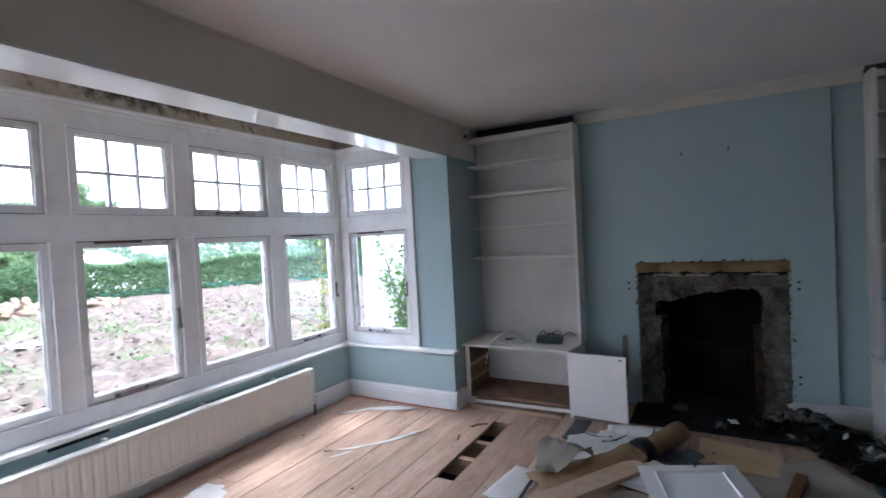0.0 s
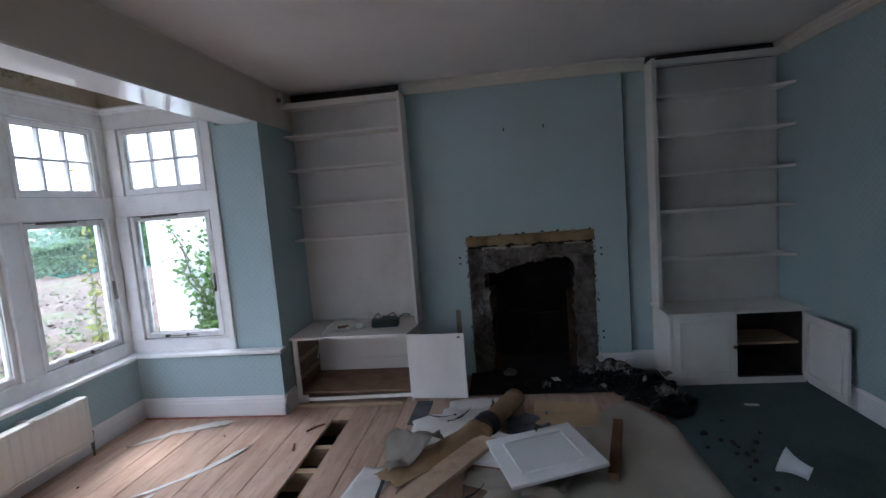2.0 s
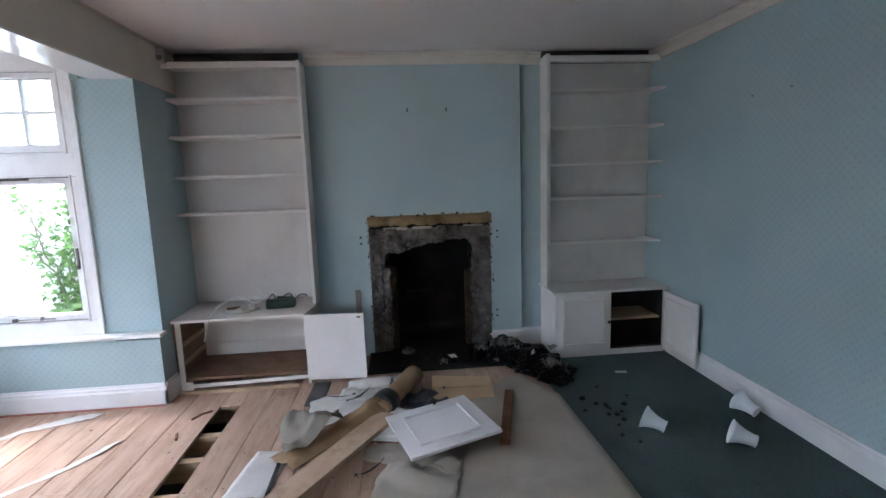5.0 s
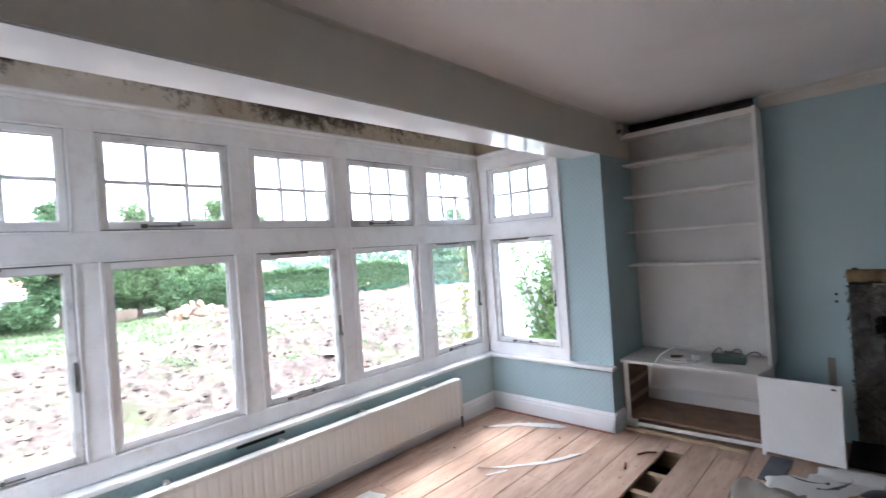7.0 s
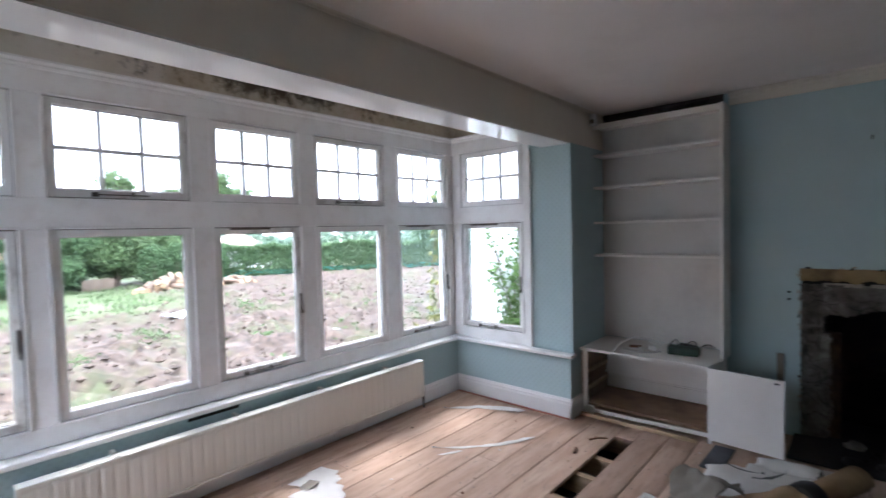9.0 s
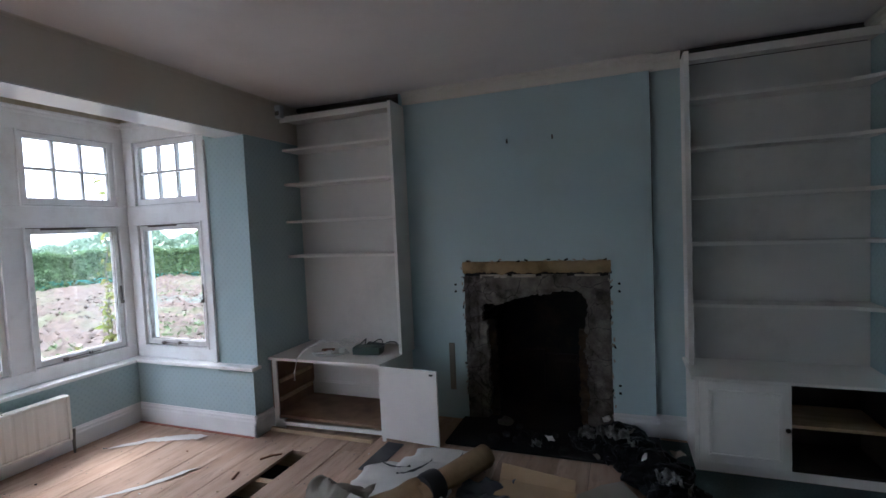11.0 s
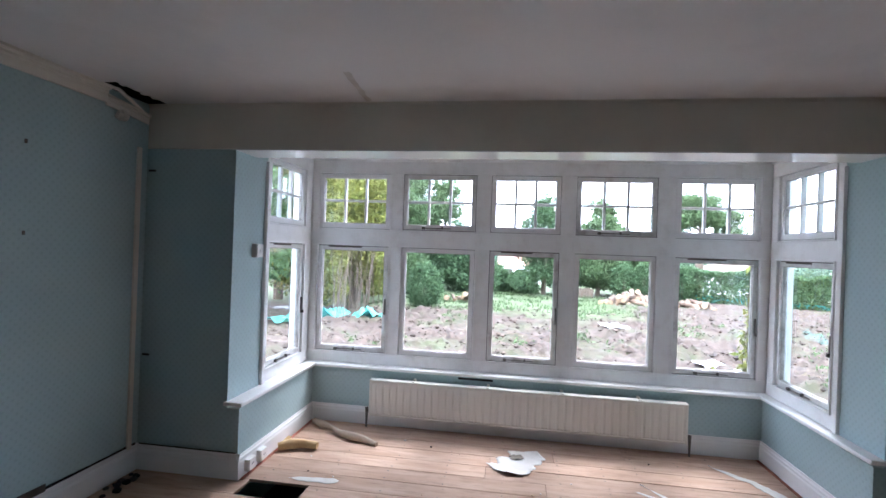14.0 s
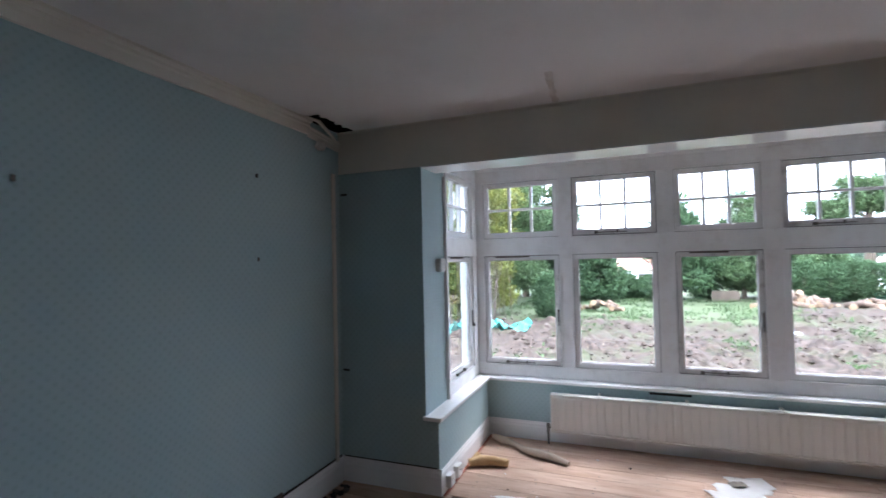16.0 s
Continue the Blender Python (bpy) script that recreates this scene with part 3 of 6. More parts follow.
window("window_3", pose(0, RS, 0, 0, 0, 90), [(2.10, 2.77)], (2.045, 2.918), "narrow white timber side window of the bay with small-paned toplight")

# ---------------------------------------------------------------- things along the chimney wall
def bookshelf(name, x0, x1, front, back, tops, z_top, side_left, side_right, label, splay=0.0):
    at = ((x0 + x1) / 2, (front + back) / 2, 0.6)
    b = thing(name, at, label, "bookshelf")
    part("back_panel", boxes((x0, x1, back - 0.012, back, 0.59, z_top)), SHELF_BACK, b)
    if side_left:
        part("side_panel", boxes((x0, x0 + 0.032, front - 0.012, back - 0.012, 0.585, z_top + 0.012), bevel=0.003), SHELF, b)
    if side_right:
        part("side_panel", boxes((x1 - 0.026, x1, front - 0.006, back - 0.012, 0.575, z_top + 0.006), bevel=0.003), SHELF, b)
    a, c = x0 + (0.032 if side_left else 0.003), x1 - (0.026 if side_right else 0.003)
    for k, z in enumerate(tops):
        sag = 0.004 * (k % 2)
        if splay:
            bm = bmesh.new()
            loft(bm, [[(a, front, q), (c - 0.16, front - 0.012, q), (c, front - splay, q), (c, back - 0.013, q), (a, back - 0.013, q)] for q in (z - 0.021, z)])
            part("shelf", bm, SHELF, b)
        else:
            part("shelf", boxes((a, c, front + 0.004 - sag, back - 0.013, z - 0.021, z), bevel=0.005), SHELF, b)
    part("top_board", boxes((a, c, front, back - 0.013, z_top - 0.028, z_top), bevel=0.005), SHELF, b)
    part("top_fascia", boxes((a, c, front - 0.004, front + 0.012, z_top - 0.05, z_top - 0.028), bevel=0.003), SHELF, b)
    return b


bookshelf("bookshelf", XP, -0.555, 5.09, 5.325, [2.275, 1.985, 1.668, 1.372], 2.545, False, True,
          "empty white painted alcove bookshelf with five tiers above a gutted cupboard")
bookshelf("bookshelf", 1.475, XE - 0.005, 5.185, 5.365, [2.315, 2.005, 1.69, 1.388, 0.992], 2.592, True, False,
          "empty white painted alcove bookshelf above a low cupboard", 0.09)


def panel_door(name, parent, m, w, h, mat, knob, a=0.062):
    """A flat door with a raised moulding frame; local x along its width, z up, face to -y."""
    d = part(name, boxes((0, w, 0, 0.019, 0, h), bevel=0.003, m=m), mat, parent)
    part("moulding", boxes((a, w - a, -0.013, 0.002, a, a + 0.018), (a, w - a, -0.013, 0.002, h - a - 0.018, h - a),
                           (a, a + 0.018, -0.013, 0.002, a + 0.018, h - a - 0.018), (w - a - 0.018, w - a, -0.013, 0.002, a + 0.018, h - a - 0.018), bevel=0.004, m=m), mat, d)
    if knob:
        bm = bmesh.new()
        bmesh.ops.create_uvsphere(bm, u_segments=12, v_segments=8, radius=0.014)
        bm.transform(Matrix.Translation((knob[0], -0.02, knob[1])))
        tube(bm, [(knob[0], 0.0, knob[1]), (knob[0], -0.02, knob[1])], 0.006)
        bm.transform(m)
        part("knob", bm, KNOB, d, "dark round knob", soft=True)
    return d


# near-black brown that puts the cupboard's inner shade into the colour
CUPBOARD_SHADE = material("cupboard_inner_shade", (0.018, 0.011, 0.008), (0.04, 0.026, 0.018), 6.0, 0.7, 0.15, 40)
KNOB = material("dark_knob", (0.03, 0.025, 0.02), (0.06, 0.05, 0.04), 9.0, 0.4, 0.05, 40)
# cupboard with its doors, one shut and one swung open against the wall
cr = thing("cupboard", (2.0, 5.1, 0.0), "low white cupboard with one panelled door shut and one open", "cupboard")
part("side_panel", boxes((1.478, 1.498, 4.945, 5.365, 0.0, 0.572)), SHELF, cr)
part("side_panel", boxes((2.455, 2.475, 4.96, 5.365, 0.0, 0.572)), SHELF, cr)
part("worktop", boxes((1.455, 2.497, 4.925, 5.365, 0.572, 0.592), bevel=0.006), SHELF, cr)
part("plinth", boxes((1.498, 2.455, 4.96, 4.975, 0.0, 0.055)), SHELF, cr)
# base, back and an added side lining are darkened to imitate shade inside
part("base_board", boxes((1.498, 2.455, 4.96, 5.35, 0.055, 0.072)), CUPBOARD_SHADE, cr)
part("lining", boxes((2.447, 2.4545, 4.965, 5.35, 0.072, 0.571)), CUPBOARD_SHADE, cr)
part("shelf", boxes((1.498, 2.455, 5.0, 5.35, 0.30, 0.318)), JOIST, cr, "bare wooden inner shelf")
part("back_panel", boxes((1.498, 2.455, 5.35, 5.364, 0.0, 0.572)), CUPBOARD_SHADE, cr)
panel_door("door", cr, pose(1.50, 4.938, 0.062), 0.473, 0.505, SHELF, (0.45, 0.25), 0.048)
panel_door("door", cr, pose(2.446, 4.93, 0.045, 0, 0, 268.5), 0.485, 0.515, SHELF, None, 0.048)

# gutted cupboard with its flat door swung out
cl = thing("cupboard", (-1.1, 5.1, 0.0), "gutted white low cupboard with an open front and bare chipboard inside", "cupboard")
part("side_panel", boxes((XP + 0.003, XP + 0.022, 4.80, 5.35, 0.02, 0.555), bevel=0.002), BROWN_INSIDE, cl)
part("front_stile", boxes((XP + 0.022, XP + 0.06, 4.792, 4.81, 0.0, 0.556), bevel=0.002), SHELF, cl)
part("side_panel", boxes((-0.60, -0.58, 4.80, 5.35, 0.02, 0.555), bevel=0.002), SHELF, cl)
wt = bmesh.new()
loft(wt, [[(XP + 0.002, 4.775, z), (-0.60, 4.775, z), (-0.555, 5.02, z), (-0.555, 5.36, z), (XP + 0.002, 5.36, z)] for z in (0.556, 0.576)])
part("worktop", wt, SHELF, cl)
part("base_board", boxes((XP + 0.022, -0.60, 4.80, 5.33, 0.085, 0.103)), BROWN_INSIDE, cl)
part("front_rail", boxes((XP + 0.03, -0.60, 4.79, 4.806, 0.078, 0.108), bevel=0.003, m=Matrix.Rotation(radians(-1.2), 4, "Y") @ Matrix.Translation((0.002, 0, -0.022))), SHELF, cl)
part("back_panel", boxes((XP + 0.022, -0.60, 5.33, 5.345, 0.103, 0.556)), SHELF, cl)
part("wall_skirting", boxes((XP + 0.022, -0.60, 5.312, 5.33, 0.103, 0.21), (XP + 0.022, -0.60, 5.32, 5.33, 0.21, 0.225), bevel=0.004), SHELF, cl)
for zz in (0.19, 0.34):
    part("drawer_runner", boxes((XP + 0.022, XP + 0.045, 4.86, 5.28, zz, zz + 0.03), bevel=0.003), JOIST, cl)
part("foot", boxes((XP + 0.03, XP + 0.11, 4.79, 4.81, 0.0, 0.075)), SHELF, cl)
part("foot", boxes((-0.605, -0.58, 4.79, 4.81, 0.0, 0.08)), SHELF, cl)
dl = part("door", boxes((-0.602, -0.135, 4.776, 4.794, 0.035, 0.565), bevel=0.003, m=Matrix.Translation((-0.6, 4.79, 0)) @ Matrix.Rotation(radians(-4), 4, "Z") @ Matrix.Translation((0.6, -4.79, 0))), SHELF, cl)
part("catch", boxes((-0.19, -0.165, 4.735, 4.745, 0.535, 0.545)), KNOB, dl)

# ---------------------------------------------------------------- fireplace
fp = thing("fireplace", (0.45, 5.35, 0), "gutted fireplace with broken render surround and sooty opening", "fireplace")
rnd = random.Random(5)


def arch_z(x):
    """Broken upper edge of the mouth: a low ledge, then a shallow arch."""
    rise = max(0.0, min(1.0, (x - 0.16) / 0.26))
    edge = 0.935 + 0.075 * rise + 0.035 * max(0.0, min(1.0, (x - 0.42) / 0.28)) - 0.9 * max(0.0, x - 0.77)
    return edge + 0.014 * noise.noise(Vector((x * 9, 3, 1))) + 0.012 * noise.noise(Vector((x * 31, 3, 1)))


def surround():
    """Hacked-back render round the mouth, with lumps, cracks and an uneven rim."""
    bm = bmesh.new()
    n, k = 110, 116
    xs = [-0.10 + 1.10 * i / n for i in range(n + 1)]
    zs = [1.16 * i / k for i in range(k + 1)]
    grid = {}

    def vert(i, j):
        if (i, j) not in grid:
            p = Vector((xs[i], 0, zs[j]))
            q = noise.noise(p * 6) * 0.014 + abs(noise.noise(p * 15)) * 0.016 + noise.noise(p * 40) * 0.007
            step = 0.010 if (xs[i] - 0.0) * (0.9 - xs[i]) > 0 and zs[j] < 1.06 else 0.0
            grid[i, j] = bm.verts.new((xs[i] + 0.008 * noise.noise(p * 31 + Vector((5, 0, 0))), 5.338 + q + step, zs[j] + 0.006 * noise.noise(p * 27)))
        return grid[i, j]

    for i in range(n):
        for j in range(k):
            x, z = (xs[i] + xs[i + 1]) / 2, (zs[j] + zs[j + 1]) / 2
            lo = (0.03 if z > 0.80 else 0.075) + 0.028 * noise.noise(Vector((0, z * 7, 2))) + 0.014 * noise.noise(Vector((0, z * 26, 2)))
            hi = 0.825 - 0.03 * noise.noise(Vector((5, z * 6, 2))) + 0.016 * noise.noise(Vector((5, z * 26, 2)))
            if lo < x < hi and z < arch_z(x):
                continue
            bm.faces.new((vert(i, j), vert(i + 1, j), vert(i + 1, j + 1), vert(i, j + 1)))
    ret = bmesh.ops.extrude_face_region(bm, geom=bm.faces[:])
    for v in ret["geom"]:
        if isinstance(v, bmesh.types.BMVert):
            v.co.y = 5.42 if 0.02 < v.co.x < 0.9 else 5.369
    return bm


part("surround", surround(), SCAR, fp, "cracked grey render with missing lumps", soft=True)


def rough_band():
    bm = bmesh.new()
    rings = []
    for i in range(121):
        x = -0.105 + 1.112 * i / 120
        a = 0.010 * noise.noise(Vector((x * 10, 0, 7))) + 0.006 * noise.noise(Vector((x * 45, 0, 7)))
        b = 0.022 * noise.noise(Vector((x * 12, 4, 7))) + 0.01 * noise.noise(Vector((x * 50, 4, 7)))
        c = 0.006 * noise.noise(Vector((x * 25, 9, 7)))
        rings.append([(x, 5.331 + c, 1.185 + b), (x, 5.320 + c, 1.20 + b), (x, 5.321 - c, 1.262 + a), (x, 5.331, 1.276 + a), (x, 5.372, 1.276 + a), (x, 5.372, 1.185 + b)])
    return loft(bm, rings)


part("plaster_band", rough_band(), LINTEL, fp, "ochre bare plaster band with torn edge", soft=True)
part("lintel_gap", boxes((-0.098, 0.998, 5.352, 5.369, 1.13, 1.215)), VOID, fp, "black gap under the plaster band")


def rough_block(x0, x1, y0, y1, z0, z1, seed, amp=0.006, n=14):
    """A slab of broken masonry with an uneven face and ends."""
    bm = bmesh.new()
    rings = []
    for i in range(n + 1):
        t = i / n
        z = z0 + (z1 - z0) * t
        a, b, c = (amp * noise.noise(Vector((z * 22, k * 3.3, seed))) + 0.5 * amp * noise.noise(Vector((z * 60, k * 3.3, seed))) for k in range(3))
        rings.append([(x0 + 2 * a, y0 + c, z), ((x0 + x1) / 2, y0 + b, z), (x1 + 2 * b, y0 - c, z), (x1, y1, z), (x0, y1, z)])
    return loft(bm, rings)


part("jamb", rough_block(0.045, 0.128, 5.405, 5.46, 0.0, 0.80, 2.0, 0.012, 30), JAMB, fp, "scorched brown inner jamb")
part("jamb", rough_block(0.765, 0.868, 5.405, 5.47, 0.0, 0.74, 5.0, 0.014, 30), JAMB, fp, "scorched brown inner jamb")
part("fireback", rough_block(0.22, 0.44, YN + 0.43, YN + 0.469, 0.0, 0.47, 8.0, 0.01), FIREBACK, fp, "scorched brown fireback")
part("fireback", rough_block(0.45, 0.72, YN + 0.42, YN + 0.469, 0.0, 0.44, 9.0, 0.01), FIREBACK, fp, "scorched brown fireback")
for k, (a, b) in enumerate(((0.03, 0.25), (0.29, 0.47), (0.51, 0.70), (0.75, 0.93))):
    part("plaster_fragment", rough_block(a, b, 5.338, 5.36, 1.146 + 0.004 * k, 1.172, 11.0 + k, 0.006, 5), PLASTER_BIT if k in (0, 1, 3) else SCAR, fp, "pale broken plaster fragment")
part("edge_strip", rough_block(0.935, 0.995, 5.329, 5.37, 0.02, 1.14, 21.0, 0.007, 60), SCAR, fp)
part("edge_strip", rough_block(-0.098, -0.062, 5.329, 5.37, 0.02, 1.14, 25.0, 0.008, 60), SCAR, fp)
for mat_bit, count in ((PLASTER_BIT, 60), (SOOT, 30)):
    bits = bmesh.new()
    for _ in range(count):
        if rnd.random() < 0.25:
            px, pz = rnd.uniform(-0.10, 1.0), 1.28 + rnd.gauss(0, 0.004)
        else:
            px, pz = rnd.choice((-0.104, 1.004)) + rnd.gauss(0, 0.006), rnd.uniform(0.1, 1.27)
        w = rnd.uniform(0.003, 0.010)
        add_box(bits, -w * 0.7, w * 0.7, -0.002, 0.006, -w * 1.5, w * 1.5, 0.001, pose(px, 5.3285, pz, rnd.uniform(-8, 8), rnd.uniform(-35, 35) + (90 if pz > 1.26 else 0), 0))
    tagged(part("edge_crumbs", bits, mat_bit, fp, "crumbled edge of plaster"), kind="stuff")
for q in ((0.02, 0.04, YN + 0.052, YN + 0.49, 0.0, 1.07), (0.87, 0.888, YN + 0.052, YN + 0.49, 0.0, 1.07), (0.04, 0.87, YN + 0.47, YN + 0.495, 0.0, 1.07), (0.04, 0.87, YN + 0.055, YN + 0.47, 1.05, 1.068)):
    part("lining", boxes(q), SOOT, fp, "soot blackened lining")
for k in range(12):
    for j in range(2):
        bw = 0.19 + 0.03 * rnd.random()
        y = YN + 0.055 + 0.20 * j + (0.1 if k % 2 else 0)
        for x, s in ((0.04, 1), (0.87, -1)):
            part("brick", boxes((min(x, x + s * (0.012 + 0.012 * rnd.random())), max(x, x + s * 0.02), y, min(y + bw, YN + 0.465), 0.02 + 0.078 * k, 0.085 + 0.078 * k), bevel=0.006), SOOT, fp)
structure("hearth", boxes((-0.14, 1.30, 4.86, YN + 0.48, 0.004, 0.022), bevel=0.006), HEARTH, "black dusty hearth slab", "hearth")

# ---------------------------------------------------------------- radiator
rad = thing("radiator", (-2.78, 2.6, 0.12), "long low cream panel radiator under the bay window", "radiator")
RY0, RY1, RZ0, RZ1, RXF = 1.21, 3.985, 0.12, 0.452, -2.732
bm = bmesh.new()
prof = []
nf = 42
for i in range(nf):
    a = RY0 + 0.02 + (RY1 - RY0 - 0.04) * i / nf
    w = (RY1 - RY0 - 0.04) / nf
    prof += [(RXF, a + 0.06 * w), (RXF, a + 0.60 * w), (RXF - 0.003, a + 0.68 * w), (RXF - 0.0045, a + 0.80 * w), (RXF - 0.003, a + 0.94 * w)]
ring = lambda z, d: [(x - d, y, z) for x, y in prof] + [(RXF - 0.04, RY1 - 0.02, z), (RXF - 0.04, RY0 + 0.02, z)]
loft(bm, [ring(RZ0 + 0.012, 0.006), ring(RZ0 + 0.03, 0), ring(RZ1 - 0.035, 0), ring(RZ1 - 0.012, 0.006)])
part("panel", bm, RADIATOR, rad)
part("rim", boxes((RXF - 0.035, RXF + 0.001, RY0, RY0 + 0.022, RZ0, RZ1 - 0.004), (RXF - 0.035, RXF + 0.001, RY1 - 0.022, RY1, RZ0, RZ1 - 0.004),
                  (RXF - 0.035, RXF + 0.001, RY0 + 0.022, RY1 - 0.022, RZ1 - 0.016, RZ1 - 0.004), (RXF - 0.035, RXF + 0.001, RY0 + 0.022, RY1 - 0.022, RZ0, RZ0 + 0.016), bevel=0.005), RADIATOR, rad)
part("top_grille", boxes((RXF - 0.075, RXF - 0.002, RY0, RY1, RZ1 - 0.006, RZ1), bevel=0.002), RADIATOR, rad)
part("back_plate", boxes((RXF - 0.08, RXF - 0.065, RY0 + 0.01, RY1 - 0.01, RZ0 + 0.01, RZ1 - 0.006)), RADIATOR, rad)
for y in (1.62, 2.3, 2.95, 3.6):
    part("bracket", boxes((RXF - 0.115, RXF - 0.06, y - 0.012, y + 0.012, RZ0 + 0.03, RZ1 + 0.012), (RXF - 0.03, RXF - 0.008, y - 0.014, y + 0.014, RZ1 - 0.002, RZ1 + 0.008), bevel=0.003), RADIATOR, rad)
for y, s in ((RY0, -1), (RY1, 1)):
    bm = bmesh.new()
    tube(bm, [(RXF - 0.045, y - s * 0.01, RZ0 + 0.03), (RXF - 0.045, y + s * 0.03, RZ0 + 0.03)], 0.011)
    tube(bm, [(RXF - 0.045, y + s * 0.03, RZ0 + 0.06), (RXF - 0.045, y + s * 0.03, RZ0 + 0.012), (RXF - 0.045, y + s * 0.03, 0.0)], [0.016, 0.013, 0.0075])
    part("valve", bm, IRON, rad, "small dull metal valve on a pipe", soft=True)

# ---------------------------------------------------------------- garden
G = -0.45
rg = random.Random(11)


def spaced(lo, hi, step, far):
    a = [lo + step * i for i in range(int((hi - lo) / step) + 1)]
    out, d, x = [], step * 2, a[-1]
    while x < far:
        x += d
        out.append(x)
        d *= 1.35
    neg, d, x = [], step * 2, a[0]
    while x > -far:
        x -= d
        neg.append(x)
        d *= 1.35
    return neg[::-1] + a + out


def ground_height(x, y):
    dug = max(0.0, min(1.0, (-x - 3.6) / 1.2)) * max(0.0, min(1.0, (24 + x) / 4)) * max(0.0, min(1.0, (y + 3.6) / 1.5)) * max(0.0, min(1.0, (24 - y) / 3))
    lawn = max(0.0, min(1.0, (-x - 14.5) / 2)) * max(0.0, min(1.0, (6.8 - y) / 1.5))
    dug *= 1 - lawn
    p = Vector((x, y, 0))
    q = 0.12 * noise.noise(p * 0.6) + 0.20 * abs(noise.noise(p * 1.5 + Vector((3, 1, 0)))) + 0.20 * abs(noise.noise(p * 3.6)) + 0.13 * noise.noise(p * 7.5)
    fall = 0.13 * min(40.0, max(0.0, math.hypot(x + 2, y - 3) - 31))
    return G - 0.05 + dug * (q + 0.02) + (1 - dug) * 0.02 * noise.noise(p * 1.1) - fall


def ground_mesh():
    xs, ys = spaced(-24.0, -2.4, 0.11, 1800), spaced(-6.0, 23.0, 0.12, 1800)
    vs = [(x, y, ground_height(x, y)) for x in xs for y in ys]
    n = len(ys)
    fs = [(i * n + j, (i + 1) * n + j, (i + 1) * n + j + 1, i * n + j + 1) for i in range(len(xs) - 1) for j in range(n - 1)]
    me = bpy.data.meshes.new("ground")
    me.from_pydata(vs, [], fs)
    me.materials.append(EARTH)
    for p in me.polygons:
        p.use_smooth = True
    return me


tagged(new("ground", ground_mesh()), "churned bare brown earth with weeds in an overgrown garden", "ground", kind="structure")


def shell_places(c, r, n, rd, lumps=3.0, depth=0.35, seed=0.0):
    """Places in the outer layer of a lumpy ellipsoid."""
    out = []
    while len(out) < n:
        d = Vector((rd.gauss(0, 1), rd.gauss(0, 1), rd.gauss(0, 1))).normalized()
        k = 1 + 0.28 * noise.noise(d * lumps + Vector((seed, 0, 0))) + 0.14 * noise.noise(d * lumps * 2.7 + Vector((0, seed, 0)))
        k *= 1 - depth * rd.random() ** 1.5
        out.append(Vector((c[0] + r[0] * d.x * k, c[1] + r[1] * d.y * k, c[2] + r[2] * d.z * k)))
    return out


def hedge(name, line, height, width, leaf, count, mat, label):
    bm = bmesh.new()
    pts = [Vector(p) for p in line]
    for a, b in zip(pts, pts[1:]):
        side = (b - a).cross(Vector((0, 0, 1))).normalized()
        for _ in range(int(count * (b - a).length)):
            t = rg.random()
            p = a.lerp(b, t)
            hh = height * (1 + 0.14 * noise.noise(p * 0.9) + 0.10 * noise.noise(p * 2.3))
            z = rg.random()
            w = width * (0.5 + 0.14 * noise.noise(p * 1.7 + Vector((0, 0, z * 3)))) * (1 - 0.25 * z)
            off = rg.choice((-1, 1)) * w * (1 - 0.3 * rg.random() ** 2) if z < 0.93 and rg.random() < 0.8 else rg.uniform(-w, w)
            zz = hh * z if rg.random() < 0.75 else hh * (1 - 0.12 * rg.random())
            leaves(bm, [p + side * off + Vector((0, 0, zz))], leaf, rg, 0.6)
    ob = thing(name, pts[0], label, "hedge")
    part("foliage", bm, mat, ob)
    return ob


hedge("hedge", [(-25.0, 10.2, G), (-23.2, 13.6, G), (-21.2, 17.0, G), (-19.0, 20.2, G), (-16.2, 24.0, G), (-13, 29, G)], 1.55, 1.3, 0.085, 1500, HEDGE, "dense dark green clipped hedge along the garden edge")


def tree(name, at, trunk_r, height, crowns, leaf, count, mat, label, category="tree"):
    """Tapered trunk, limbs to each clump, and a crown of leaf clumps."""
    t = thing(name, at, label, category)
    base = Vector(at)
    bm = bmesh.new()
    top = base + Vector((0.1, 0.15, height))
    tube(bm, [base + Vector((0, 0, -0.1)), base.lerp(top, 0.3) + Vector((0.06, 0, 0)), base.lerp(top, 0.65), top], [trunk_r * 1.25, trunk_r, trunk_r * 0.7, trunk_r * 0.3])
    part("trunk", bm, BARK, t, soft=True)
    bm, bl = bmesh.new(), bmesh.new()
    for i, (dx, dy, dz, r) in enumerate(crowns):
        c = base + Vector((dx, dy, dz))
        j = base.lerp(top, min(0.95, max(0.3, (dz - r * 0.5) / height)))
        tube(bm, [j, j.lerp(c, 0.5) + Vector((0, 0, 0.12 * r)), c], [trunk_r * 0.42, trunk_r * 0.26, trunk_r * 0.08], 6)
        for k in range(4):
            e = c + Vector((rg.gauss(0, 0.5), rg.gauss(0, 0.5), rg.gauss(0, 0.4))) * r
            tube(bm, [j.lerp(c, 0.6), e], [trunk_r * 0.15, trunk_r * 0.04], 5)
        leaves(bl, shell_places(c, (r, r, r * 0.72), int(count * r * r), rg, 2.6, 0.75, i * 3.1), leaf, rg, 0.3)
    part("limbs", bm, BARK, t)
    part("crown", bl, mat, t)
    return t


